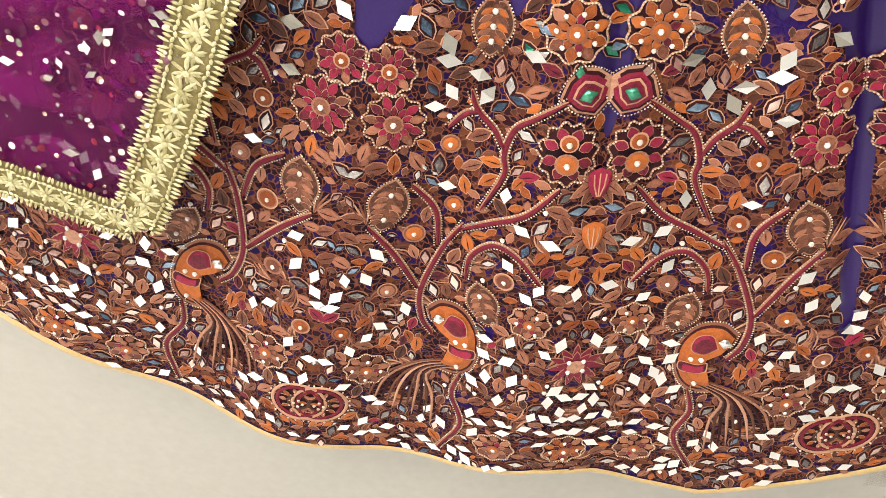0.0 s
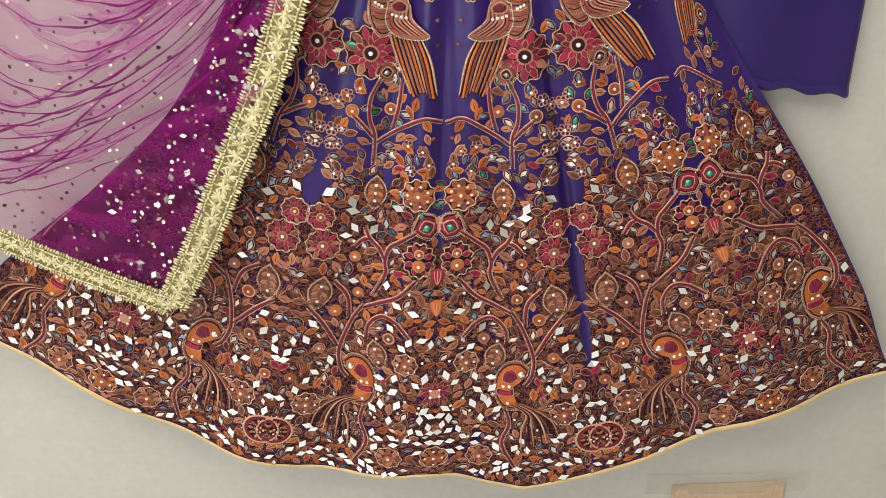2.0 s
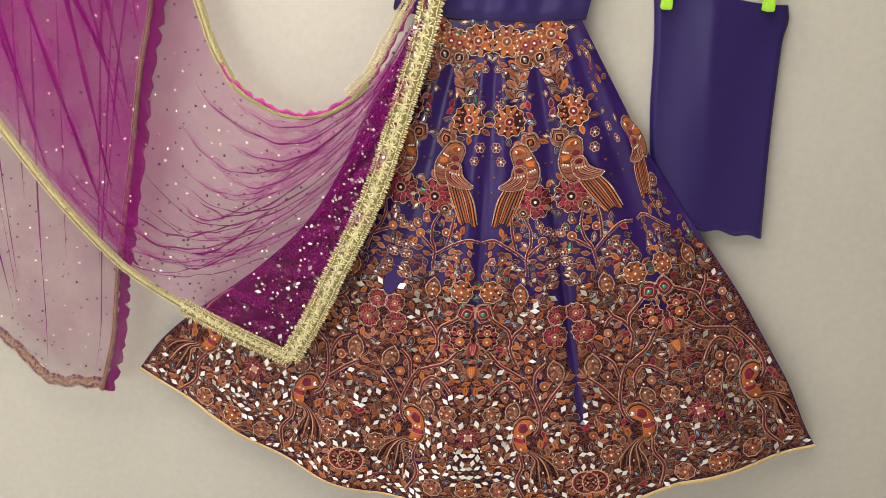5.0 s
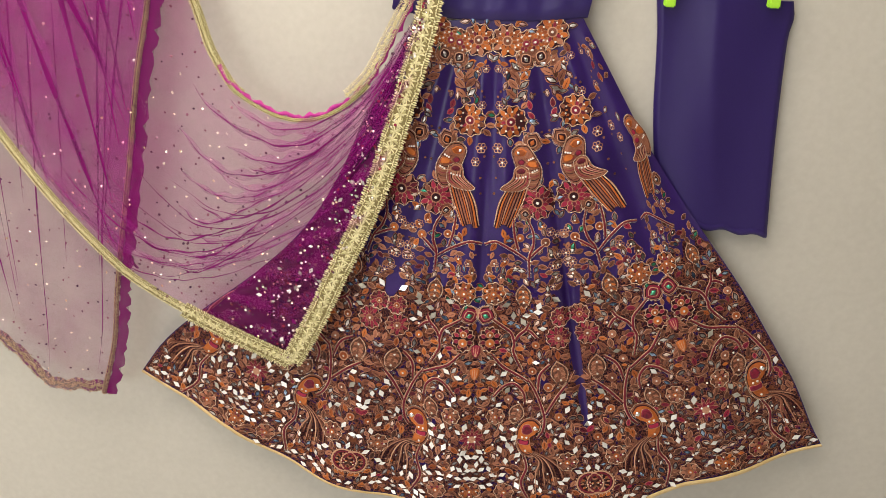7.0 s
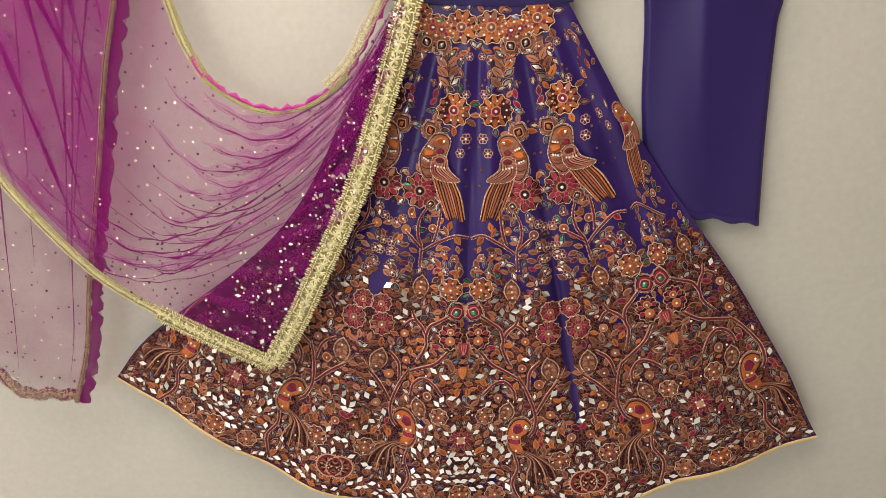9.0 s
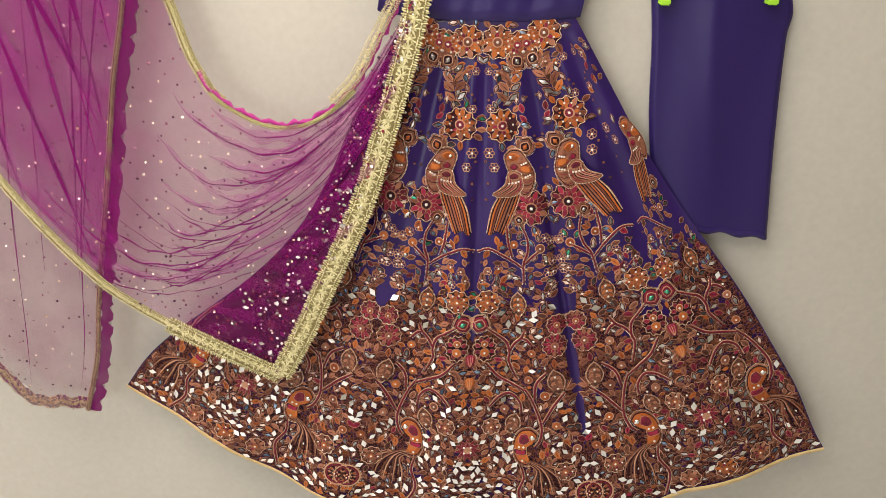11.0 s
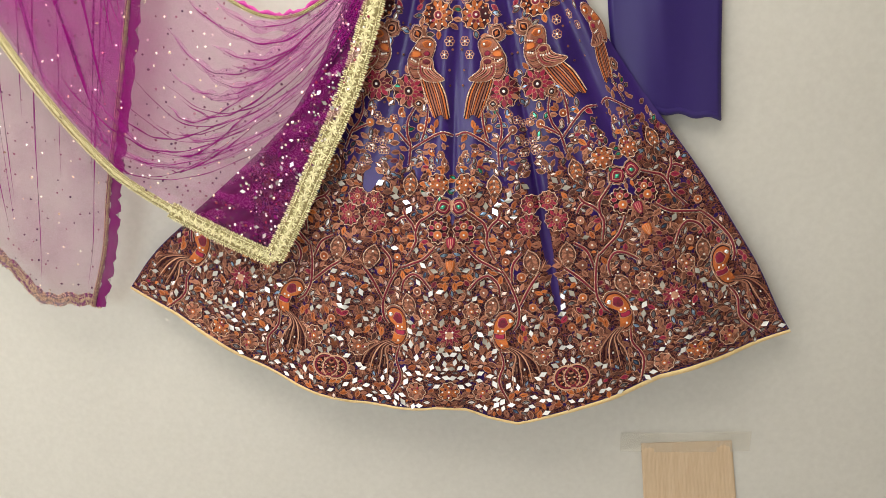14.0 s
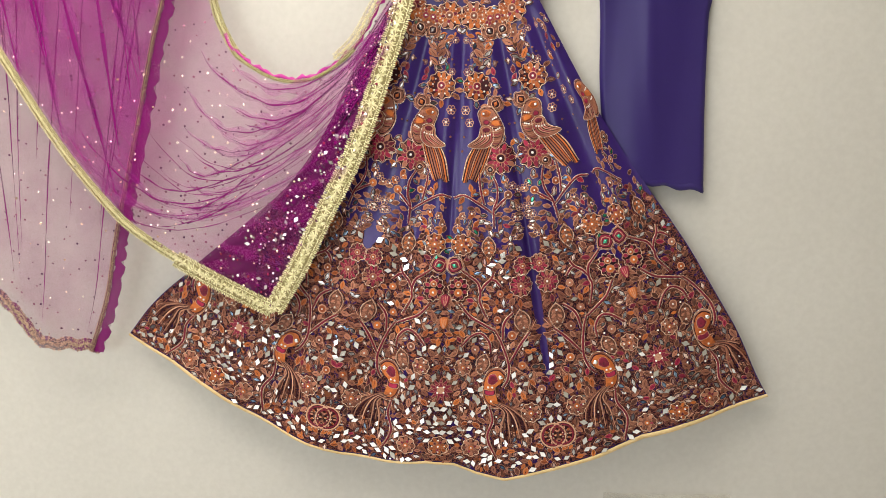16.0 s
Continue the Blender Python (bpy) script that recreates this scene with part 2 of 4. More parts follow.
def along(line, s):
    x = max(0.0, min(1.0, s)) * (len(line) - 1)
    k = min(int(x), len(line) - 2)
    return line[k].lerp(line[k + 1], x - k)


def thing(name, label, category, group=""):
    return tagged(new(name), label, category, group)


# ---- the room ----
WALL = 0.03
tagged(box("wall_north", (-2.6, WALL, 0), (2.6, WALL + 0.12, 2.7), wall_paint), "plain cream painted wall behind the hung outfit", "wall", kind="structure")
tagged(box("wall_east", (2.6, -3.5, 0), (2.72, WALL + 0.12, 2.7), wall_paint), "plain cream painted side wall", "wall", kind="structure")
tagged(box("wall_west", (-2.72, -3.5, 0), (-2.6, WALL + 0.12, 2.7), wall_paint), "plain cream painted side wall", "wall", kind="structure")
tagged(box("floor", (-2.72, -3.62, -0.1), (2.72, WALL + 0.12, 0), floor_tile), "pale polished tile floor", "floor", kind="structure")
tagged(box("ceiling", (-2.72, -3.62, 2.7), (2.72, WALL + 0.12, 2.8), ceiling_paint), "white painted ceiling", "ceiling", kind="structure")
# Unseen back wall; its opening is made up for the fill lamp.
bm = bmesh.new()
for lo, hi in (((-2.72, 0, 0), (-2.0, 0.12, 2.7)), ((-0.2, 0, 0), (2.72, 0.12, 2.7)), ((-2.0, 0, 0), (-0.2, 0.12, 0.8)), ((-2.0, 0, 2.2), (-0.2, 0.12, 2.7))):
    made = bmesh.ops.create_cube(bm, size=1)["verts"]
    for v in made:
        v.co = Vector([lo[i] + (v.co[i] + 0.5) * (hi[i] - lo[i]) for i in range(3)]) + Vector((0, -3.62, 0))
tagged(part("wall_south", bm, wall_paint), "unseen plain cream wall with an added opening", "wall", kind="structure")

# ---- the skirt: a fan of flared gores ----
CX, CZ, STEP = 0.018, 1.856, 0.217          # apex of the fan, radians of one gore
LEFT, RIGHT = -2.84 * STEP, 2.68 * STEP     # at the hem
HEM_LINE = [(-2.84, 1.274), (-2.4, 1.259), (-2.0, 1.259), (-1.65, 1.271), (-1.3, 1.277), (-0.8, 1.286), (-0.43, 1.279), (-0.1, 1.264),
            (0.13, 1.268), (0.31, 1.288), (0.53, 1.303), (0.75, 1.292), (1.04, 1.28), (1.3, 1.273), (1.66, 1.256), (2.0, 1.258), (2.35, 1.271), (2.68, 1.282)]
hem_u, hem_r = zip(*HEM_LINE)


def hem(th):
    return float(np.interp(th / STEP, hem_u, hem_r))


def waist(th):
    return 0.262 + 0.036 * (th / 0.57) ** 2


def side_left(r):
    return STEP * (-2.12 - 0.72 * sm((r - 0.62) / 0.6))


def side_right(r):
    return STEP * (2.54 + 0.19 * sm((r - 0.5) / 0.45) - 0.05 * sm((r - 1.10) / 0.16))


def sm(x):
    x = max(0.0, min(1.0, x))
    return x * x * (3 - 2 * x)


def on(th, r, h=0.0):
    """A place on the skirt: angle from the middle seam, distance from the apex, height over the cloth."""
    f = sm((r - 0.28) / 0.95)
    side = max(0.0, 1 - (th / 0.62) ** 2)
    y = -0.006 - 0.062 * f * side - 0.007 * f * math.cos(th / STEP * 2 * math.pi + 0.6) - 0.004 * f * math.sin(th * 37 + r * 3)
    y -= 0.0035 * math.cos(th / STEP * 4 * math.pi + 1.0 + 2 * r) * sm((r - 0.30) / 0.1) * (1 - sm((r - 0.68) / 0.2))
    y += 0.010 * math.exp(-((th / STEP - 1) / 0.05) ** 2) * sm((r - 0.45) / 0.3) * (1 - sm((r - 0.95) / 0.2))
    y += 0.006 * math.exp(-((th / STEP) / 0.05) ** 2) * sm((r - 0.45) / 0.3) * (1 - sm((r - 0.85) / 0.15))
    return Vector((CX + r * math.sin(th), y - h, CZ - r * math.cos(th)))


def gore_angle(i, a, r):
    m = 1 if i % 2 == 0 else -1
    u = i + 0.5 + m * a
    if i == 2:
        u = 2 + (u - 2) * (0.72 + 0.28 * sm((r - 0.60) / 0.35))
    return (u + 0.06 * (1 - sm((r - 0.5) / 0.3))) * STEP


def sector(i, a, r, dx=0.0, dy=0.0, h=0.0):
    """Gore i, mirrored from its neighbour: a runs from -0.5 to 0.5 across it; dx, dy in metres."""
    if i == 2:
        dx *= 0.50 + 0.50 * sm((r - 0.60) / 0.35)
    return on(gore_angle(i, a, r) + (1 if i % 2 == 0 else -1) * dx / r, r + dy, h)


def inside(i, a, r, edge=0.008):
    th = gore_angle(i, a, r)
    return side_left(r) + edge / r < th < side_right(r) - edge / r and waist(th) + edge < r < hem(th) - edge


def ground_top(u):
    """Where the all-over embroidery begins, lower at the seams."""
    d = abs(u - round(u))
    low = 0.765 + 0.012 * math.sin(u * 41) + 0.075 * math.exp(-(d / 0.09) ** 2)
    if round(u) == 1:
        low += 0.055 * math.exp(-(d / 0.13) ** 2) + 0.20 * math.exp(-(d / 0.046) ** 4)
    if round(u) == 0:
        low += 0.02 * math.exp(-(d / 0.04) ** 2)
    return low


skirt = thing("flared_skirt", "violet satin flared skirt embroidered with birds, vines and small mirrors", "skirt")
W = Work()
cols = 270
rows = []
for k in range(cols + 1):
    th = LEFT + (RIGHT - LEFT) * k / cols
    row = []
    for j in range(65):
        r = waist(th) + (hem(th) - waist(th)) * j / 64
        row.append(on(side_left(r) + (side_right(r) - side_left(r)) * k / cols, r))
    rows.append(row)
W.strip(rows, satin)
cloth = W.link("cloth", skirt, "shiny violet satin cloth")
W = Work()
rows = []
for k in range(cols * 2 + 1):
    th = LEFT + (RIGHT + 0.02 - LEFT) * k / cols / 2
    r0, r1 = ground_top(th / STEP), hem(th) - 0.005
    row = []
    for j in range(41):
        r = r0 + (r1 - r0) * j / 40
        row.append(on(min(max(th, side_left(r) + 0.002 / r), side_right(r) - 0.002 / r), r, 0.0012))
    rows.append(row)
W.strip(rows, ground_stitch)
W.link("stitched_ground", skirt, "dense copper and maroon thread embroidery")
# piping of the hem
W = Work()
rows = []
for k in range(cols + 1):
    th = LEFT + (RIGHT - LEFT) * k / cols
    r = hem(th)
    lap = 0.0025 + 0.0022 * math.exp(-((th / STEP + 2.1) / 0.5) ** 2) + 0.004 * math.exp(-((th / STEP - 1.7) / 0.8) ** 2)
    rows.append([on(th, r - 0.003, 0.0015), on(th, r - 0.001, 0.004), on(th, r + lap, 0.003), on(th, r + lap + 0.001, -0.003), on(th, r - 0.002, -0.004)])
W.strip(rows, lining)
W.link("hem_piping", skirt, "tan satin piping along the hem")
# plain waistband
W = Work()
rows = []
for k in range(41):
    t = k / 40
    th0 = LEFT + (RIGHT - LEFT) * t
    p = on(th0, waist(th0) + 0.002, 0.002)
    fold = 0.0025 * math.sin(t * 19) + 0.0015 * math.sin(t * 43)
    top = Vector((CX - 0.165 + 0.345 * t, -0.012 + fold, 1.668 + 0.012 * (2 * t - 1) ** 2 - 0.012 * math.sin(t * math.pi)))
    rows.append([p + Vector((0, 0.004, -0.004)), p + Vector((0, -0.003, 0)), p.lerp(top, 0.3) + Vector((0, fold, 0)), p.lerp(top, 0.7), top, top + Vector((0, 0.006, 0.001)), top + Vector((0, 0.008, -0.01))])
W.strip(rows, indigo)
W.link("waistband", skirt, "plain violet satin waistband")


# ---- embroidery shapes ----
LEAF = ((0, 0), (0.22, 0.36), (0.5, 0.5), (0.78, 0.32), (1, 0), (0.78, -0.32), (0.5, -0.5), (0.22, -0.36))


def leaf(w, i, a, r, ang, length, width, mat, h=0.002, ox=0.0, oy=0.0, core=None, vein=True):
    """A pointed leaf: light edge, padded fill with a ridge, or a foil lozenge on dark backing."""
    c, s = math.cos(ang), math.sin(ang)

    def at(x, y, z):
        return sector(i, a, r, ox + c * x * length - s * y * width, oy + s * x * length + c * y * width, z)
    w.fan([at(x, y, h) for x, y in LEAF], at(0.5, 0, h + 0.0004), outline)
    w.fan([at(0.06 + x * 0.88, y * 0.85, h + 0.0006) for x, y in LEAF], at(0.5, 0, h + 0.0010), maroon if core else mat)
    if core:
        w.fan([at(0.5 + x, y, h + 0.0014) for x, y in ((0.36, 0), (0.02, 0.30), (-0.36, 0), (-0.02, -0.30))], at(0.5, 0, h + 0.0022), core)
    elif vein and length > 0.016:
        w.fan([at(x, y, h + 0.0015) for x, y in ((0.12, 0), (0.4, 0.05), (0.8, 0), (0.4, -0.05))], at(0.4, 0, h + 0.0018), maroon)


def stone(w, i, a, r, ang, length, width, mat, h, rnd, ox=0.0, oy=0.0):
    """A flat lozenge of mirror glass, never quite parallel to the cloth."""
    c, s = math.cos(ang), math.sin(ang)
    tx, ty = rnd.gauss(0, 0.07), rnd.gauss(0, 0.07)
    rim, base = [], []
    for x, y in ((0.5, 0), (0, 0.5), (-0.5, 0), (0, -0.5)):
        dx, dy = ox + c * x * length - s * y * width, oy + s * x * length + c * y * width
        rim.append(sector(i, a, r, dx, dy, h + 0.0018 + tx * x * length + ty * y * width))
        base.append(sector(i, a, r, dx, dy, h - 0.0008))
    if i % 2:
        rim.reverse()
        base.reverse()
    w.plate(rim, base, mat)


def bead(w, i, a, r, rad, mat, h=0.003, ox=0.0, oy=0.0):
    rim = [sector(i, a, r, ox + rad * math.cos(k * 1.0472), oy + rad * math.sin(k * 1.0472), h) for k in range(6)]
    mid = [sector(i, a, r, ox + 0.7 * rad * math.cos(k * 1.0472), oy + 0.7 * rad * math.sin(k * 1.0472), h + rad * 0.7) for k in range(6)]
    w.strip([[*rim, rim[0]], [*mid, mid[0]]], mat)
    w.fan(mid, sector(i, a, r, ox, oy, h + rad * 0.95), mat)


def bead_ring(w, i, a, r, rad, n, size, mat, h=0.003, ox=0.0, oy=0.0, start=0.0):
    for k in range(n):
        t = start + 2 * math.pi * k / n
        bead(w, i, a, r, size, mat, h, ox + rad * math.cos(t), oy + rad * math.sin(t))


def disc(w, i, a, r, rad, mat, h, ox=0.0, oy=0.0, n=14, wave=0.0, rise=0.001):
    rim = []
    for k in range(n):
        t = 2 * math.pi * k / n
        q = rad * (1 + wave * (1 if k % 2 else -1))
        rim.append(sector(i, a, r, ox + q * math.cos(t), oy + q * math.sin(t), h))
    w.fan(rim, sector(i, a, r, ox, oy, h + rise), mat)


def cord(w, i, a, r, line, width, mat, h, taper=False):
    """A raised thread along (dx, dy) places round one spot, cut where the garment ends."""
    rows = []
    line = [p for p in line if inside(i, a + p[0] / r / STEP, r + p[1], 0.003)]
    if len(line) < 3:
        return
    for k, p in enumerate(line):
        q0, q1 = line[max(k - 1, 0)], line[min(k + 1, len(line) - 1)]
        tx, ty = q1[0] - q0[0], q1[1] - q0[1]
        n = math.hypot(tx, ty) or 1
        t = k / (len(line) - 1)
        ww = width / 2 * (0.15 + 0.85 * math.sin(math.pi * t) ** 0.5 if taper else 1)
        nx, ny = -ty / n * ww, tx / n * ww
        rows.append([sector(i, a, r, p[0] + nx, p[1] + ny, h), sector(i, a, r, p[0], p[1], h + width * 0.45), sector(i, a, r, p[0] - nx, p[1] - ny, h)])
    w.strip(rows, mat)


def curve(points, n):
    return [(p.x, p.y) for p in smooth_line([(x, y, 0) for x, y in points], n)]


def loop(points, n=6, grow=1.0):
    """A soft closed outline through a few (dx, dy) places."""
    cx = sum(p[0] for p in points) / len(points)
    cy = sum(p[1] for p in points) / len(points)
    return [(cx + (x - cx) * grow, cy + (y - cy) * grow) for x, y in curve([*points, points[0]], len(points) * n + 1)]


def pad(w, i, a, r, points, mat, h, rise=0.003, grow=1.0):
    """A padded shape inside a soft closed outline."""
    line = loop(points, 4, grow)[:-1]
    cx = sum(p[0] for p in line) / len(line)
    cy = sum(p[1] for p in line) / len(line)

    def place(f, z):
        return [sector(i, a, r, cx + (x - cx) * f, cy + (y - cy) * f, z) for x, y in line]
    outer, mid = place(1.0, h), place(0.72, h + rise * 0.8)
    w.strip([[*outer, outer[0]], [*mid, mid[0]]], mat)
    w.fan(mid, sector(i, a, r, cx, cy, h + rise), mat)


def beaded(w, i, a, r, line, gap=0.0030, size=0.0011, h=0.0034):
    """Tiny metal beads strung along a line."""
    need = 0.0
    for p, q in zip(line, line[1:]):
        d = math.hypot(q[0] - p[0], q[1] - p[1])
        while need <= d and d:
            f = need / d
            x, y = p[0] + (q[0] - p[0]) * f, p[1] + (q[1] - p[1]) * f
            if inside(i, a + x / r / STEP, r + y, 0.003):
                w.fan([sector(i, a, r, x + size * c, y + size * e, h) for c, e in ((1, 0), (0, 1), (-1, 0), (0, -1))], sector(i, a, r, x, y, h + size), gold_bead)
            need += gap
        need -= d


def scaled(points, s):
    return [(x * s, y * s) for x, y in points]


def around(a, r, points):
    """Places (a, r) of a gore as offsets in metres from one of them."""
    return [((x - a) * STEP * y, y - r) for x, y in points]


def vine(i, points, width):
    a, r = points[len(points) // 2]
    if not all(inside(i, *p, 0.020 if r < 0.76 else 0.004) for p in points) or not inside(i, a, r, 0.006):
        return
    line = curve(around(a, r, points), 9 * len(points))
    w = Work()
    cord(w, i, a, r, line, width * 1.5, outline, 0.0020, True)
    cord(w, i, a, r, line, width * 1.0, vine_red, 0.0044, True)
    for s in (-1, 1):
        edge = []
        for k in range(len(line)):
            q0, q1 = line[max(k - 1, 0)], line[min(k + 1, len(line) - 1)]
            n = math.hypot(q1[0] - q0[0], q1[1] - q0[1]) or 1
            edge.append((line[k][0] - s * (q1[1] - q0[1]) / n * width * 0.78, line[k][1] + s * (q1[0] - q0[0]) / n * width * 0.78))
        beaded(w, i, a, r, edge, 0.0026, 0.0009, 0.0040)
    w.link("vine", skirt, "crimson thread vine edged with gold beads")


def blossom(i, a, r, rad, petals, petal_mat, heart, rnd, pearls=0, label=""):
    """A round flower: scalloped beaded rim, two tiers of petals, a padded heart with a pearl."""
    if not inside(i, a, r, rad * 0.8):
        return
    w = Work()
    disc(w, i, a, r, rad * 1.04, maroon, 0.0022, n=petals * 2, wave=0.08, rise=0.0002)
    for tier, (at, size) in enumerate(((0.48, 0.62), (0.26, 0.46))):
        for k in range(petals):
            t = 2 * math.pi * (k + 0.5 * tier) / petals + rnd.uniform(-0.06, 0.06)
            leaf(w, i, a, r, t, rad * size, rad * 4.0 / petals * (1 - 0.3 * tier), rnd.choice([petal_mat, petal_mat, petal_mat, crimson if tier else tan_leaf]), 0.0028 + 0.0012 * tier, rad * at * math.cos(t), rad * at * math.sin(t), vein=False)
    disc(w, i, a, r, rad * 0.36, outline, 0.0054, n=12, rise=0.0004)
    disc(w, i, a, r, rad * 0.28, heart, 0.0060, n=10, rise=0.0012)
    bead(w, i, a, r, rad * 0.07 + 0.0011, pearl, 0.0064)
    rim = [(rad * (1.06 + 0.07 * math.cos(petals * t * 0.0654)) * math.cos(t * 0.0654), rad * (1.06 + 0.07 * math.cos(petals * t * 0.0654)) * math.sin(t * 0.0654)) for t in range(97)]
    cord(w, i, a, r, rim, 0.0016, outline, 0.0026)
    beaded(w, i, a, r, rim, 0.0025, 0.0009, 0.0034)
    if pearls:
        bead_ring(w, i, a, r, rad * 0.68, pearls, 0.0020, pearl, 0.0056)
    w.link("flower", skirt, label)


def little_flower(w, i, a, r, rad):
    """Six open thread loops round a pearl."""
    for k in range(6):
        t = k * 1.0472
        x, y, q = rad * 0.62 * math.cos(t), rad * 0.62 * math.sin(t), rad * 0.36
        cord(w, i, a, r, [(x + q * math.cos(s * 0.898), y + q * math.sin(s * 0.898)) for s in range(8)], rad * 0.17, outline, 0.0014)
    disc(w, i, a, r, rad * 0.34, tan_leaf, 0.0024, n=8)
    bead(w, i, a, r, rad * 0.25, pearl, 0.0030)


def button(w, i, a, r, rad, fill=None):
    """A padded disc in a light ring, with a pearl."""
    disc(w, i, a, r, rad * 1.15, tan_leaf, 0.0022, n=16, rise=0.0004)
    cord(w, i, a, r, [(rad * 1.1 * math.cos(t * 0.349), rad * 1.1 * math.sin(t * 0.349)) for t in range(19)], 0.0014, outline, 0.0026)
    disc(w, i, a, r, rad * 0.86, fill or orange, 0.0030, n=12, rise=0.0016)
    bead(w, i, a, r, 0.0022, pearl, 0.0044)


def parrot(i, a, r):
    """The orange and crimson bird of the lower border, bowed outward, with a fan of copper plumes."""
    if not inside(i, a, r, 0.012):
        return
    w = Work()
    for k in range(11):
        t = k / 10
        line = curve([(0.000 - 0.012 * t, 0.030), (0.018 + 0.012 * (1 - t), 0.044 + 0.010 * t), (0.050 * (1 - t) + 0.010, 0.070 + 0.016 * t), (0.062 * (1 - t) + 0.008, 0.108 + 0.024 * t)], 12)
        cord(w, i, a, r, line, 0.0030, (copper, outline, maroon)[k % 3], 0.0030 + 0.0002 * k, True)
    body = [(0.025, -0.028), (0.013, -0.039), (-0.006, -0.036), (-0.020, -0.018), (-0.024, 0.006), (-0.020, 0.028), (-0.009, 0.041), (0.007, 0.040), (0.003, 0.024), (0.001, 0.006), (0.006, -0.009), (0.019, -0.013)]
    pad(w, i, a, r, body, outline, 0.0028, 0.001, 1.10)
    pad(w, i, a, r, body, maroon, 0.0036, 0.001, 1.02)
    pad(w, i, a, r, body, orange, 0.0042, 0.004, 0.95)
    for shape in ([(0.010, -0.016), (0.004, -0.031), (-0.009, -0.028), (-0.013, -0.012), (-0.002, -0.007)], [(0.002, 0.003), (-0.008, 0.006), (-0.022, 0.003), (-0.022, 0.014), (-0.008, 0.017), (0.001, 0.014)]):
        pad(w, i, a, r, shape, crimson, 0.0074, 0.003)
        cord(w, i, a, r, loop(shape), 0.0010, outline, 0.0078)
    stone(w, i, a, r, 0.3, 0.013, 0.010, mirror, 0.0090, random.Random(4), 0.015, -0.025)
    for x, y in ((-0.004, -0.002), (-0.013, -0.002), (-0.008, 0.029)):
        bead(w, i, a, r, 0.0026, pearl, 0.0092, x, y)
    beaded(w, i, a, r, loop(body, 6, 1.13), 0.0026, 0.0010, 0.0034)
    w.link("parrot", skirt, "orange and crimson padded parrot with copper plumes")


def peacock(i, a, r, s=0.84):
    """The upper bird: round orange head, pearl collar, striped wing and a long striped tail towards the seam."""
    if not inside(i, a, r, 0.006):
        return
    w = Work()
    right = scaled(curve([(-0.034, 0.036), (-0.050, 0.070), (-0.060, 0.122)], 14), s)
    left = scaled(curve([(0.010, 0.036), (-0.004, 0.072), (-0.026, 0.120)], 14), s)
    strands = 17
    for k in range(strands):
        t = k / (strands - 1)
        line = [(p[0] + (q[0] - p[0]) * t, p[1] + (q[1] - p[1]) * t + 0.004 * math.sin(t * 9) * (n / 13)) for n, (p, q) in enumerate(zip(right, left))]
        cord(w, i, a, r, line, 0.0030, (outline, maroon, orange, maroon, tan_leaf, maroon)[k % 6], 0.0030 + 0.0004 * (k % 2 == 0), k % 3 == 0)
    for edge in (right, left):
        beaded(w, i, a, r, edge, 0.0026, 0.0010, 0.0046)
    body = scaled([(0.026, -0.048), (0.016, -0.058), (-0.004, -0.059), (-0.018, -0.048), (-0.017, -0.032), (-0.012, -0.014), (-0.008, 0.010), (0.004, 0.032), (0.022, 0.040), (0.038, 0.020), (0.043, -0.006), (0.036, -0.028)], s)
    pad(w, i, a, r, body, outline, 0.0036, 0.001, 1.04)
    pad(w, i, a, r, body, maroon, 0.0044, 0.0006, 0.98)
    pad(w, i, a, r, body, tan_leaf, 0.0050, 0.002, 0.94)
    pad(w, i, a, r, scaled([(0.016, -0.046), (0.006, -0.053), (-0.006, -0.052), (-0.013, -0.044), (-0.007, -0.036), (0.008, -0.036)], s), orange, 0.0062, 0.003)
    cord(w, i, a, r, [((0.001 + 0.0165 * math.cos(t * 0.35)) * s, (-0.0445 + 0.0115 * math.sin(t * 0.35)) * s) for t in range(19)], 0.0013, outline, 0.0070)
    pad(w, i, a, r, scaled([(0.036, -0.024), (0.026, -0.028), (0.012, -0.024), (0.014, -0.014), (0.028, -0.010), (0.038, -0.012)], s), orange, 0.0064, 0.003)
    for n in range(9):
        y = -0.032 + 0.0075 * n
        cord(w, i, a, r, scaled(curve([(0.040 - 0.0015 * abs(n - 3), y), (0.026, y + 0.004), (0.012 - 0.001 * n, y + 0.001)], 8), s), 0.0013, (maroon, outline, crimson)[n % 3], 0.0080)
    stone(w, i, a, r, 0.6, 0.011 * s, 0.008 * s, mirror, 0.0088, random.Random(6), -0.005 * s, -0.0445 * s)
    pad(w, i, a, r, scaled([(0.010, -0.023), (0.001, -0.030), (-0.008, -0.023), (0.001, -0.015)], s), crimson, 0.0078, 0.002)
    wing = scaled([(0.015, -0.008), (0.000, -0.015), (-0.015, -0.008), (-0.022, 0.013), (-0.046, 0.032), (-0.025, 0.040), (0.000, 0.038), (0.015, 0.020)], s)
    pad(w, i, a, r, wing, outline, 0.0070, 0.001, 1.04)
    pad(w, i, a, r, wing, tan_leaf, 0.0078, 0.001, 0.97)
    for n in range(11):
        t = n / 10
        line = scaled(curve([(-0.014 + 0.026 * t, -0.002 + 0.004 * t), (-0.017 + 0.026 * t, 0.015 + 0.008 * t), (-0.043 + 0.034 * t ** 1.4, 0.0315 + 0.006 * t)], 12), s)
        cord(w, i, a, r, line, 0.0018, (maroon, outline, crimson, outline)[n % 4], 0.0092, True)
    pad(w, i, a, r, scaled([(0.009, -0.006), (0.000, -0.010), (-0.010, -0.006), (-0.007, 0.001), (0.005, 0.001)], s), crimson, 0.0104, 0.002)
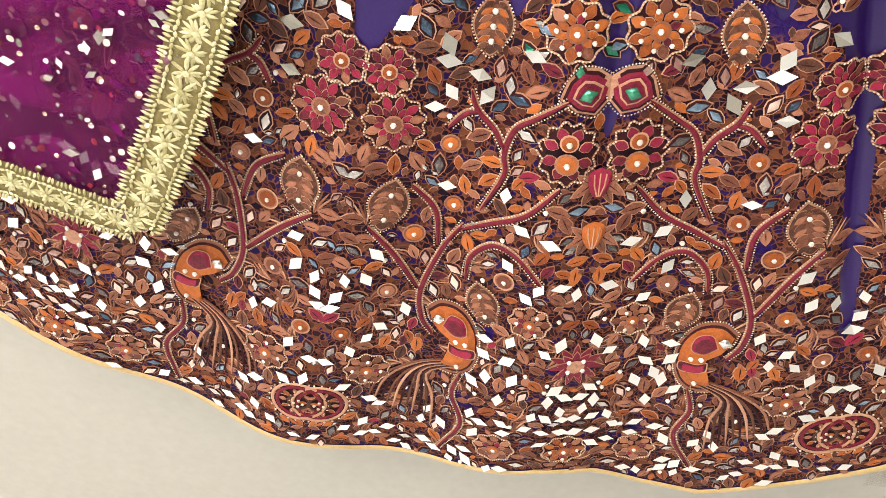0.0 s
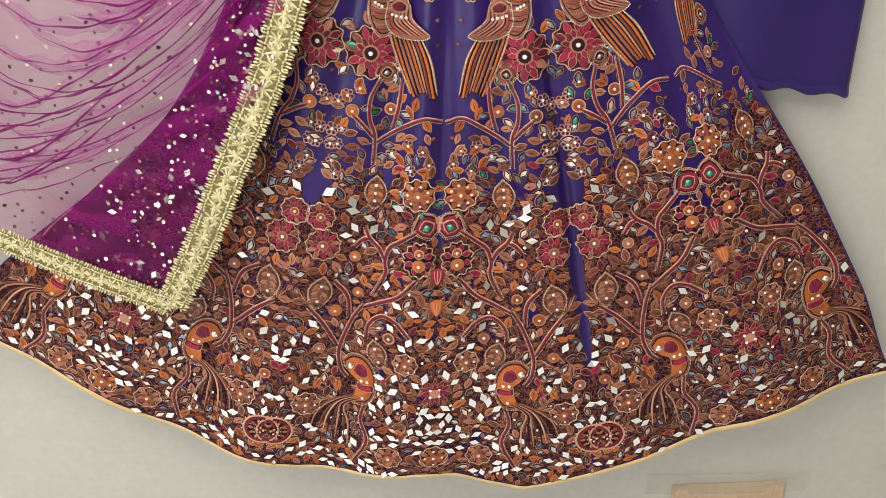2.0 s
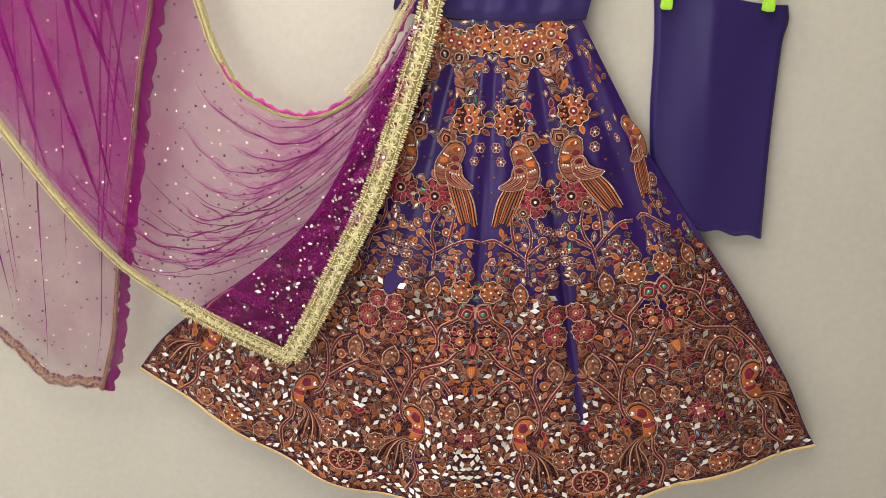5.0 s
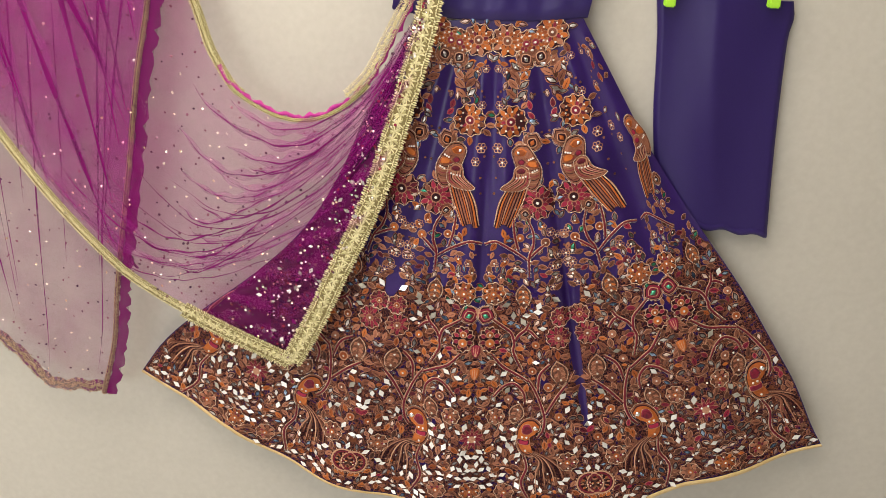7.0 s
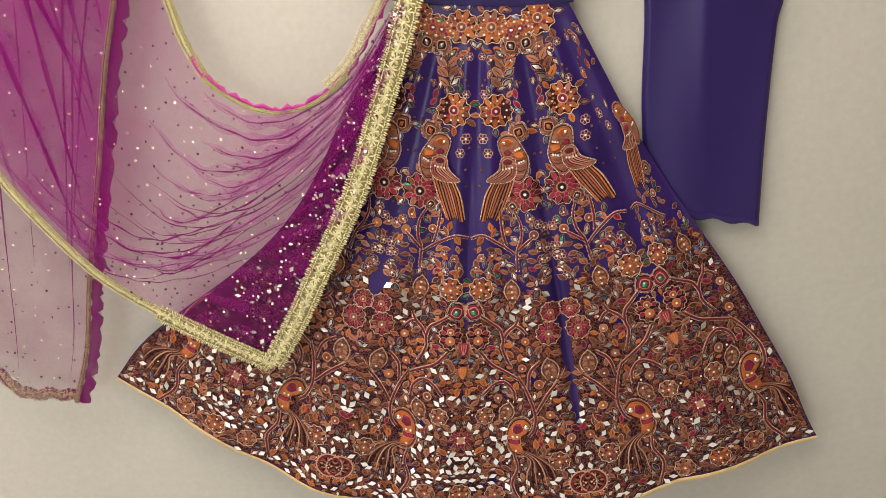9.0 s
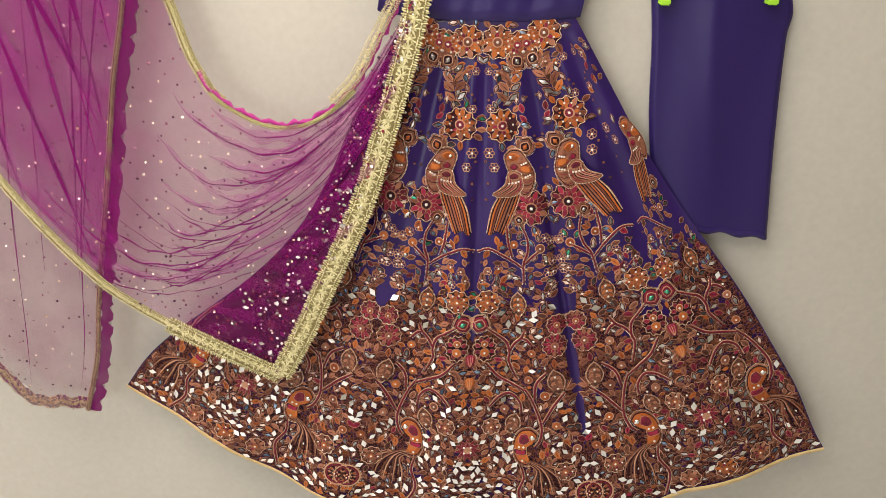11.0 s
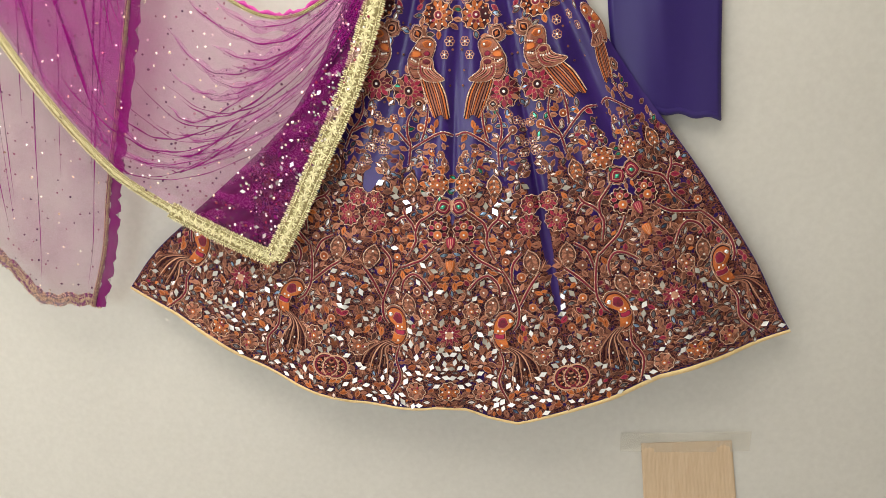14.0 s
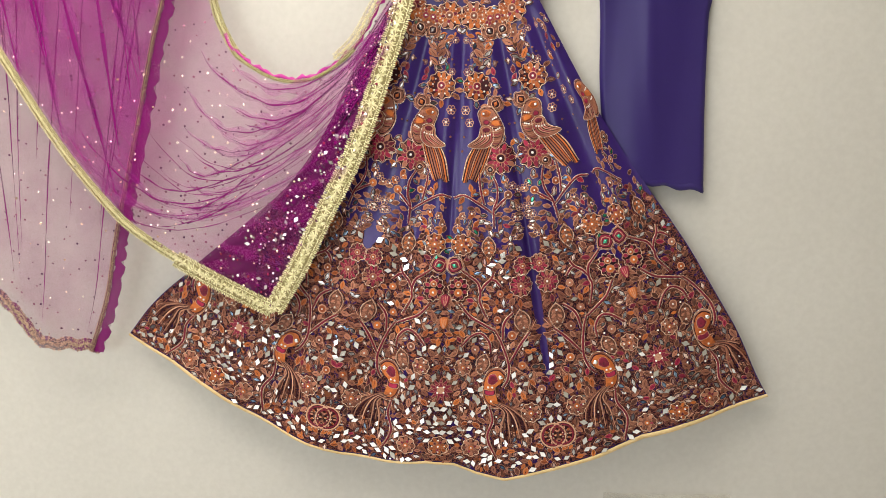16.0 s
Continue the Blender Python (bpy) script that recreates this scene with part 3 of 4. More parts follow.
    cord(w, i, a, r, scaled(loop([(0.011, -0.006), (0.000, -0.012), (-0.012, -0.006), (-0.009, 0.003), (0.007, 0.003)]), s), 0.0013, outline, 0.0106)
    for x, y in ((0.028, -0.033), (0.023, -0.031), (0.018, -0.029), (0.034, -0.006), (0.029, -0.004), (0.024, -0.002), (0.008, 0.008), (0.002, 0.010), (-0.005, 0.011), (-0.012, 0.011)):
        bead(w, i, a, r, 0.0022, pearl, 0.0110, x * s, y * s)
    beaded(w, i, a, r, loop(body, 6, 1.06), 0.0025, 0.0010, 0.0044)
    beaded(w, i, a, r, loop(wing, 6, 1.04), 0.0025, 0.0010, 0.0086)
    w.link("peacock", skirt, "copper and orange striped peacock with a long tail")


def almond(i, a, r, s, ang, core, kind=0):
    """A pointed eye of crimson and copper rings round a foil stone, or a toothed copper leaf with a foil heart."""
    if not inside(i, a, r, 0.006):
        return
    w = Work()
    c, q = math.cos(ang), math.sin(ang)
    layers = ((1.12, outline, 0.0024), (1.0, maroon, 0.0030), (0.86, crimson if not kind else copper, 0.0040), (0.62, outline, 0.0052), (0.52, crimson if not kind else maroon, 0.0060))
    for f, m, h in layers:
        rim = [((x - 0.5) * f * s, y * f * s * 0.95) for x, y in LEAF]
        w.fan([sector(i, a, r, c * x - q * y, q * x + c * y, h) for x, y in rim], sector(i, a, r, 0, 0, h + 0.0012), m)
    if kind:
        for k in range(9):
            for side in (-1, 1):
                x = (-0.36 + 0.08 * k) * s
                y = side * 0.47 * s * math.sqrt(max(0.0, 1 - (2 * x / s) ** 2))
                leaf(w, i, a, r, ang + side * 0.9, s * 0.18, s * 0.10, tan_leaf, 0.0034, c * x - q * y * 0.75, q * x + c * y * 0.75, vein=False)
    stone(w, i, a, r, ang, s * 0.36, s * 0.24, core, 0.0074, random.Random(3))
    beaded(w, i, a, r, [(c * x - q * y, q * x + c * y) for x, y in loop([((x - 0.5) * 1.16 * s, y * 1.1 * s) for x, y in LEAF], 4)], 0.0025, 0.0009, 0.0032)
    w.link("almond_motif", skirt, "crimson and copper almond motif with a foil stone")


def cone(i, a, r, length, ang, fill, pearls):
    """A pine cone of overlapping thread scales, with a row of pearls down its middle."""
    if not inside(i, a, r, 0.012):
        return
    w = Work()
    c, s = math.cos(ang), math.sin(ang)

    def spot(x, y):
        return c * x - s * y, s * x + c * y
    shape = [spot((x - 0.5) * length, y * length * 0.62) for x, y in LEAF]
    pad(w, i, a, r, shape, outline, 0.0024, 0.0006, 1.08)
    pad(w, i, a, r, shape, copper, 0.0032, 0.0006)
    for k in range(7):
        x = (-0.40 + 0.115 * k) * length
        for side in (-1, 1):
            ox, oy = spot(x, side * 0.03 * length)
            leaf(w, i, a, r, ang + side * 1.0, length * 0.27 * (1 - 0.06 * abs(k - 3)), length * 0.115, fill if k % 2 else copper, 0.0040, ox, oy, vein=False)
    for k in range(pearls):
        ox, oy = spot((-0.25 + 0.5 * k / max(1, pearls - 1)) * length, 0)
        bead(w, i, a, r, 0.0024, pearl, 0.0060, ox, oy)
    beaded(w, i, a, r, loop(shape, 5, 1.12), 0.0026, 0.0009, 0.0032)
    w.link("cone_motif", skirt, "copper pine cone motif with sewn pearls")


def twin(i, a, r):
    """Two pearl-centred discs one above the other in a crimson scalloped frame."""
    if not inside(i, a, r, 0.012):
        return
    w = Work()
    frame_line = [((0.0215 + 0.0022 * math.cos(t * 1.5)) * math.cos(t * 0.1309), (0.026 + 0.0022 * math.cos(t * 1.5)) * math.sin(t * 0.1309)) for t in range(49)]
    pad(w, i, a, r, frame_line[:-1:4], maroon, 0.0024, 0.0006)
    for k in range(8):
        t = k * 0.785 + 0.4
        leaf(w, i, a, r, t, 0.013, 0.010, crimson, 0.0030, 0.008 * math.cos(t), 0.011 * math.sin(t), vein=False)
    for y, q in ((-0.010, 0.0060), (0.008, 0.0076)):
        disc(w, i, a, r, q * 1.25, outline, 0.0044, 0, y, rise=0.0002)
        disc(w, i, a, r, q, orange, 0.0050, 0, y, rise=0.0016)
        bead(w, i, a, r, 0.0027, pearl, 0.0064, 0, y)
    cord(w, i, a, r, frame_line, 0.0018, outline, 0.0030)
    beaded(w, i, a, r, frame_line, 0.0025, 0.0010, 0.0040)
    w.link("twin_disc_motif", skirt, "two orange discs in a crimson scalloped frame")


def bud(i, a, r, mat):
    """A tulip bud astride a seam, with copper sepals."""
    w = Work()
    pad(w, i, a, r, [(0, -0.013), (0.009, -0.009), (0.007, 0.006), (0, 0.014), (-0.007, 0.006), (-0.009, -0.009)], mat, 0.0058, 0.003)
    for x in (-0.004, 0, 0.004):
        cord(w, i, a, r, [(x * 1.2, -0.010), (x, 0), (x * 0.3, 0.010)], 0.0012, outline, 0.0088)
    flower = w.link("tulip_bud", skirt, "tulip bud with copper sepals")
    for t in (-0.9, -0.45, 0.45, 0.9):
        for way, length in ((1.57, 0.028), (-1.57, 0.024)):
            w = Work()
            leaf(w, i, a, r, way + t, length, length * 0.36, tan_leaf if abs(t) > 0.5 else copper, 0.0034, 0, -0.004 if way > 0 else 0.006)
            w.link("sepal", flower)


def lotus(i, a, r, rad):
    """A half-open crimson lotus astride a seam with pearls in its heart."""
    w = Work()
    disc(w, i, a, r, rad * 0.30, outline, 0.0060, n=12)
    for x, y in ((-0.3, -0.25), (0.3, -0.25), (-0.3, 0.2), (0.3, 0.2)):
        bead(w, i, a, r, 0.0024, pearl, 0.0062, x * rad * 0.8, y * rad)
    flower = w.link("lotus_motif", skirt, "crimson thread lotus with sewn pearls")
    for tier, (n, q) in enumerate(((11, 1.0), (9, 0.7))):
        for k in range(n):
            t = -2.9 + 5.8 * k / (n - 1) - 1.57
            w = Work()
            leaf(w, i, a, r, t, rad * q, rad * 0.30, crimson, 0.0030 + 0.0014 * tier, vein=False)
            w.link("petal", flower)


def wheel(i, a, r, rad):
    if not inside(i, a, r, rad * 0.4):
        return
    w = Work()
    disc(w, i, a, r, rad * 1.1, maroon, 0.0020, n=22, rise=0.0002)
    for q, wd, m in ((1.05, 0.14, outline), (0.86, 0.16, vine_red), (0.40, 0.12, copper)):
        cord(w, i, a, r, [(rad * q * math.cos(t * 0.2417), rad * q * math.sin(t * 0.2417)) for t in range(27)], rad * wd, m, 0.0030)
    for k in range(10):
        t = k * 0.628
        leaf(w, i, a, r, t, rad * 0.34, rad * 0.20, tan_leaf if k % 2 else orange, 0.003, rad * 0.46 * math.cos(t), rad * 0.46 * math.sin(t), vein=False)
    bead_ring(w, i, a, r, rad * 0.18, 4, 0.0018, gold_bead, 0.005)
    bead_ring(w, i, a, r, rad * 1.18, 24, 0.0012, gold_bead, 0.0030)
    w.link("wheel_motif", skirt, "round copper and crimson wheel motif")


def comb(w, i, a, r, ang, size, bend, mats, h):
    """Five bowed copper threads side by side, springing from one point."""
    for k in range(5):
        t = ang + (k - 2) * 0.20
        line = [(size * s * math.cos(t + bend * s), size * s * math.sin(t + bend * s)) for s in (0, 0.2, 0.4, 0.6, 0.8, 1.0)]
        cord(w, i, a, r, line, 0.0020, mats[k % len(mats)], h, True)


# ---- layout of one gore, mirrored from gore to gore ----
GORES = range(-3, 3)
lay = random.Random(11)
FLOWERS = [  # a, r, radius, petals, petal, heart, pearls
    (-0.11, 0.445, 0.027, 11, "orange", "crimson", 9), (-0.11, 0.301, 0.026, 10, "orange", "tan", 8), (0.38, 0.310, 0.021, 9, "orange", "crimson", 6),
    (0.24, 0.598, 0.030, 11, "crimson", "maroon", 0), (-0.33, 0.778, 0.021, 9, "orange", "orange", 7),
    (0.35, 0.871, 0.022, 11, "crimson", "tan", 0), (0.40, 0.829, 0.018, 10, "crimson", "orange", 0),
    (-0.23, 1.228, 0.019, 8, "tan", "orange", 0), (-0.30, 1.045, 0.017, 8, "tan", "orange", 3), (0.30, 1.150, 0.020, 9, "tan", "orange", 4)]
PALETTE = {"orange": orange, "crimson": crimson, "tan": tan_leaf, "maroon": maroon}
BUTTONS = [(0.31, 0.676, 0.011), (0.11, 0.885, 0.010), (0.20, 0.976, 0.012), (0.06, 0.941, 0.010), (0.27, 1.043, 0.011), (-0.18, 1.006, 0.011), (-0.02, 0.668, 0.010), (0.42, 1.10, 0.011)]
HIGH_VINES = [
    [(0.08, 0.745), (0.09, 0.706), (0.15, 0.682), (0.16, 0.654), (0.08, 0.627)], [(0.09, 0.708), (0.21, 0.690), (0.30, 0.680)],
    [(-0.05, 0.694), (-0.09, 0.661), (-0.10, 0.626)], [(0.08, 0.718), (-0.15, 0.688), (-0.33, 0.673), (-0.49, 0.679)]]
LOW_VINES = [
    [(-0.35, 0.830), (-0.22, 0.848), (-0.14, 0.861), (-0.11, 0.883), (-0.12, 0.902), (-0.05, 0.940)], [(-0.11, 0.883), (-0.06, 0.866), (0.02, 0.852), (0.06, 0.836)],
    [(0.02, 0.853), (0.07, 0.857), (0.13, 0.870)], [(0.02, 0.965), (-0.10, 0.950), (-0.23, 0.933), (-0.35, 0.903)],
    [(0.00, 0.957), (0.08, 0.989), (0.14, 1.038), (0.12, 1.072), (0.07, 1.090)], [(0.10, 0.985), (0.13, 0.949), (0.24, 0.925)],
    [(0.15, 1.038), (0.27, 0.998), (0.39, 0.970)], [(-0.03, 1.014), (-0.04, 0.989), (-0.12, 0.971), (-0.22, 0.977), (-0.32, 1.000)], [(-0.06, 1.131), (-0.04, 1.165), (-0.09, 1.205), (-0.02, 1.255)]]
near = [(a * STEP * r, r, q * 1.1 + 0.002) for a, r, q, *_ in FLOWERS]
near += [(a * STEP * r, r, q * 1.3) for a, r, q in BUTTONS]
for a, r, q in ((0.05, 1.065, 0.022), (0.00, 1.09, 0.024), (0.00, 1.115, 0.024), (0.14, 1.15, 0.014), (0.20, 1.18, 0.014), (0.10, 1.19, 0.010), (0.45, 1.205, 0.027), (0.02, 0.495, 0.030), (0.02, 0.54, 0.042), (-0.16, 0.60, 0.024), (-0.24, 0.63, 0.020),
                (-0.40, 0.822, 0.022), (-0.36, 0.873, 0.026), (0.32, 0.948, 0.026), (-0.11, 1.038, 0.022), (0.01, 0.785, 0.024), (-0.5, 0.90, 0.016), (-0.5, 0.945, 0.016), (-0.5, 1.095, 0.026), (-0.5, 1.224, 0.022), (0.245, 0.485, 0.018), (0.32, 0.336, 0.017)):
    near.append((a * STEP * r, r, q))
stems = []   # x, r and the way the vine runs
for pts in HIGH_VINES + LOW_VINES:
    line = smooth_line([(a * STEP * r, r, 0) for a, r in pts], 20)
    for p, q in zip(line, line[1:]):
        near.append((p.x, p.y, 0.0035))
        stems.append((p.x, p.y, math.atan2(q.y - p.y, q.x - p.x)))
filling = []   # kind, a, r, angle, size, colour


def scatter(r0, r1, n, gap, give, edge=0.47, span=None):
    for _ in range(n):
        r = math.sqrt(lay.uniform(r0 * r0, r1 * r1))
        a = lay.uniform(*span(r)) if span else lay.uniform(-edge, edge)
        x = a * STEP * r
        if all((x - p) ** 2 + (r - q) ** 2 > (d + gap) ** 2 for p, q, d in near):
            near.append((x, r, gap))
            give(a, r)


def flow(a, r):
    """Leaves spring aslant from the nearest stem."""
    x = a * STEP * r
    p, q, way = min(stems, key=lambda s: (s[0] - x) ** 2 + (s[1] - r) ** 2)
    side = 1 if (x - p) * math.sin(way) - (r - q) * math.cos(way) < 0 else -1
    if r > 1.17 and a < -0.25:
        return lay.gauss(0, 0.4)
    return way + side * 0.85 + lay.gauss(0, 0.9)


LEAF_KINDS = ["tan", "tan", "tan", "tan", "orange", "orange", "orange", "orange", "grey", "grey", "grey", "crimson", "blue", "copper", "pink", "pink"]


def mirror_share(a, r):
    return 0.52 if r > 1.16 else 0.46 if r > 0.92 else 0.24


scatter(0.79, 1.285, 2600, 0.0066, lambda a, r: filling.append(("mirror" if lay.random() < mirror_share(a, r) else "leaf", a, r, flow(a, r), lay.uniform(0.9, 1.15), lay.choice(LEAF_KINDS))), 0.48)
scatter(0.77, 1.29, 3600, 0.0047, lambda a, r: filling.append(("leaf", a, r, flow(a, r), lay.uniform(0.62, 0.9), lay.choice(LEAF_KINDS))), 0.49)
scatter(0.77, 1.29, 4200, 0.0031, lambda a, r: filling.append(("bit", a, r, lay.uniform(0, 6.28), lay.uniform(0.8, 1.2), lay.choice(["tan", "copper", "orange", "pearl", "grey", "tan", "tan"]))), 0.495)
for _ in range(70):
    r = math.sqrt(lay.uniform(0.90, 1.58))
    filling.append(("comb", lay.uniform(-0.47, 0.47), r, lay.uniform(0, 6.28), lay.uniform(0.7, 1.4), lay.uniform(-1.2, 1.2)))


def column(r):
    """How far the motif column of the upper gore reaches, as a from and to."""
    return (-0.34, 0.44) if r < 0.345 else (-0.20, 0.34)


scatter(0.272, 0.43, 800, 0.0062, lambda a, r: filling.append(("up", a, r, lay.uniform(0, 6.28), lay.uniform(0.7, 1.0), lay.choice(LEAF_KINDS))), span=column)
scatter(0.37, 0.63, 900, 0.0062, lambda a, r: filling.append(("up", a, r, lay.uniform(0, 6.28), lay.uniform(0.7, 1.0), lay.choice(LEAF_KINDS))), span=lambda r: (-0.22, 0.34))
scatter(0.272, 0.37, 700, 0.0042, lambda a, r: filling.append(("up", a, r, lay.uniform(0, 6.28), lay.uniform(0.45, 0.6), lay.choice(LEAF_KINDS))), span=column)
scatter(0.60, 0.775, 900, 0.0062, lambda a, r: filling.append(("up", a, r, flow(a, r), lay.uniform(0.75, 1.05), lay.choice(LEAF_KINDS))), span=lambda r: (-0.24, 0.32) if r < 0.67 else (-0.40, 0.44))
scatter(0.725, 0.800, 1200, 0.0050, lambda a, r: filling.append(("up", a, r, flow(a, r), lay.uniform(0.75, 1.0), lay.choice(LEAF_KINDS))), 0.45)
# little flowers and sprays on the plain satin of the top
SMALL = [(0.45, 0.706, 0.0090), (0.44, 0.726, 0.0085), (0.38, 0.724, 0.0085), (0.37, 0.702, 0.0085), (0.38, 0.658, 0.0085), (0.28, 0.645, 0.0085), (0.45, 0.668, 0.0085), (-0.36, 0.494, 0.0095), (-0.28, 0.520, 0.0090),
         (-0.08, 0.727, 0.0085), (-0.21, 0.712, 0.0085), (-0.34, 0.717, 0.0085), (-0.40, 0.735, 0.0080), (-0.33, 0.415, 0.0075), (-0.16, 0.356, 0.0085), (0.05, 0.348, 0.0085), (-0.36, 0.350, 0.0070), (-0.25, 0.745, 0.0085), (0.36, 0.765, 0.0090), (0.40, 0.748, 0.0085)]
SPRAY = [(0.02, 0.405), (0.07, 0.388), (0.12, 0.372), (0.16, 0.357)]
WREATH = [(-0.11, 0.445, 0.036, 7), (0.24, 0.598, 0.040, 9), (0.31, 0.676, 0.018, 5), (-0.11, 0.301, 0.034, 6), (0.245, 0.485, 0.022, 4), (-0.33, 0.778, 0.028, 7), (0.01, 0.775, 0.034, 8), (-0.02, 0.668, 0.018, 6)]
DOTS = [(-0.36, 0.40), (-0.38, 0.44), (-0.36, 0.465), (-0.42, 0.51), (-0.38, 0.55), (0.43, 0.47), (0.45, 0.53), (0.44, 0.58), (-0.40, 0.58), (0.43, 0.63), (0.46, 0.69), (-0.42, 0.70), (0.40, 0.40), (-0.30, 0.39)]

leaves, mirrors, beads = Work(), [], Work()
FOIL = {"grey": grey_foil, "blue": blue_foil, "pink": pink_foil, "green": green_foil}
FILL = {"tan": tan_leaf, "orange": orange, "copper": copper, "crimson": crimson}


def coloured_leaf(i, a, r, ang, length, width, colour, h, ox=0.0, oy=0.0):
    leaf(leaves, i, a, r, ang, length, width, FILL.get(colour, tan_leaf), h, ox, oy, FOIL.get(colour))


for i in GORES:
    rnd = random.Random(100 + i)
    for pts in HIGH_VINES:
        vine(i, pts, 0.0034)
    for pts in LOW_VINES:
        vine(i, pts, 0.0041)
    for a, r, q, n, pm, hm, pb in FLOWERS:
        blossom(i, a, r, q, n, PALETTE[pm], PALETTE[hm], rnd, pb, "%s thread flower with a pearl centre" % pm)
    parrot(i, -0.01, 1.090)
    peacock(i, 0.03, 0.540)
    wheel(i, 0.46, 1.208, 0.026)
    almond(i, -0.41, 0.822, 0.038, 0.35, green_foil)
    almond(i, 0.245, 0.485, 0.034, -1.0, orange, 1)
    almond(i, 0.32, 0.336, 0.034, 1.0, grey_foil, 1)
    almond(i, 0.06, 0.620, 0.026, 0.2, grey_foil, 1)
    cone(i, 0.01, 0.785, 0.044, 1.57, orange, 3)
    cone(i, 0.32, 0.948, 0.050, 1.45, tan_leaf, 2)
    cone(i, -0.11, 1.038, 0.044, 1.9, tan_leaf, 2)
    twin(i, -0.36, 0.873)
    if i % 2 == 0 and i > -3:
        bud(i, -0.5, 0.898, crimson)
        bud(i, -0.5, 0.946, orange)
        if inside(i, -0.5, 1.095, 0.03):
            lotus(i, -0.5, 1.095, 0.028)
            blossom(i, -0.5, 1.224, 0.020, 9, orange, orange, rnd, 4, "orange thread flower with a pearl centre")
    for a, r, q in BUTTONS:
        if inside(i, a, r, 0.010):
            button(leaves, i, a, r, q * 0.70, orange if rnd.random() < 0.5 else tan_leaf)
    for a, r, q in SMALL:
        if inside(i, a, r, 0.006):
            flower = Work()
            little_flower(flower, i, a, r, q * rnd.uniform(0.92, 1.08))
            flower.link("small_flower", skirt)
    for a, r in DOTS:
        if inside(i, a, r, 0.004):
            bead(beads, i, a, r, 0.0026, copper, 0.0016)
    for a, r in SPRAY:
        if inside(i, a, r, 0.012):
            for s in (-1, 1):
                coloured_leaf(i, a, r, -1.45 + s * 0.85, 0.027, 0.0135, rnd.choice(["tan", "orange", "grey", "tan", "tan"]), 0.0024)
    for a, r, q, n in WREATH:
        for k in range(n):
            t = 6.283 * (k + rnd.uniform(-0.2, 0.2)) / n
            if inside(i, a + q * math.cos(t) / r / STEP, r + q * math.sin(t), 0.006) and inside(i, a, r, 0.012):
                coloured_leaf(i, a, r, t + rnd.uniform(-0.4, 0.4), 0.019, 0.011, rnd.choice(["tan", "orange", "grey", "tan", "blue", "grey", "green", "pink"]), 0.0020, (q - 0.007) * math.cos(t), (q - 0.007) * math.sin(t))
    for kind, a, r, ang, size, colour in filling:
        u = gore_angle(i, a, r) / STEP
        a2, r2 = a + rnd.gauss(0, 0.004), r + rnd.gauss(0, 0.001)
        if not inside(i, a, r, 0.007) or (kind != "up" and r < ground_top(u)):
            continue
        # Darker leaf colours stand in for the shaded right side of the skirt.
        shaded_leaf = rnd.random() < 0.85 * sm((u - 1.0) / 0.6)
        if kind == "comb":
            comb(leaves, i, a, r, ang, 0.020 * size, colour, (outline, copper, tan_leaf), 0.0016)
        elif kind == "mirror":
            # Foil leaves stand in for unlit mirrors, mostly towards the sides.
            right = rnd.random() < (0.30 if u > 1.25 else 0.6 if u < -1.3 else 0.95 if r > 0.9 else 0.75)
            if right:
                mirrors.append((u, r2, i, a2, ang, size, mirror))
            else:
                L = 0.0205 * size
                coloured_leaf(i, a2, r2, ang, L, L * 0.56, rnd.choice(["grey", "blue", "pink", "grey"]), 0.0020, -L / 2 * math.cos(ang), -L / 2 * math.sin(ang))
        elif kind in ("leaf", "up"):
            L = 0.0205 * size
            coloured_leaf(i, a2, r2, ang, L, L * 0.56, rnd.choice(["copper", "copper", "copper", "grey", "crimson"]) if shaded_leaf else colour, 0.0020, -L / 2 * math.cos(ang), -L / 2 * math.sin(ang))
        elif colour == "pearl":
            bead(beads, i, a2, r2, 0.0024, pearl, 0.003)
        else:
            coloured_leaf(i, a2, r2, ang, 0.0098 * size, 0.0058 * size, "copper" if shaded_leaf else colour, 0.0018)
leaves.link("leaf_filling", skirt, "small tan, orange and grey thread leaves", kind="stuff")
beads.link("bead_scatter", skirt, "small sewn pearls", kind="stuff")
# the 290 mirrors of the lower middle singly, the others joined
mirrors.sort(key=lambda q: abs(q[0] - 0.1) * 0.5 + abs(q[1] - 1.08))
rest = Work()
mrnd = random.Random(5)
for n, (u, r, i, a, ang, size, mat) in enumerate(mirrors):
    w = Work() if n < 290 else rest
    stone(w, i, a, r, ang, 0.0178 * size, 0.0106 * size, mat, 0.0034, mrnd)
    if n < 290:
        w.link("mirror_piece", skirt, smooth=False)
rest.link("mirror_piece", skirt, "small lozenge mirrors sewn on", smooth=False, kind="stuff")

# ---- the sheer stole ----
stole = thing("sheer_stole", "sheer magenta net stole with gold lace border draped in swags", "stole")
TOP = smooth_line([(-0.62, -0.040, 1.96), (-0.548, -0.040, 1.74), (-0.506, -0.042, 1.60), (-0.462, -0.044, 1.483), (-0.395, -0.046, 1.430), (-0.325, -0.048, 1.412), (-0.258, -0.050, 1.430), (-0.190, -0.050, 1.486), (-0.148, -0.048, 1.56), (-0.100, -0.044, 1.65)], 80)
LOW = smooth_line([(-1.30, -0.070, 1.96), (-1.12, -0.074, 1.70), (-0.944, -0.078, 1.432), (-0.82, -0.080, 1.247), (-0.702, -0.082, 1.112), (-0.625, -0.084, 1.055), (-0.545, -0.084, 1.010), (-0.445, -0.084, 0.962), (-0.352, -0.084, 0.922)], 80)
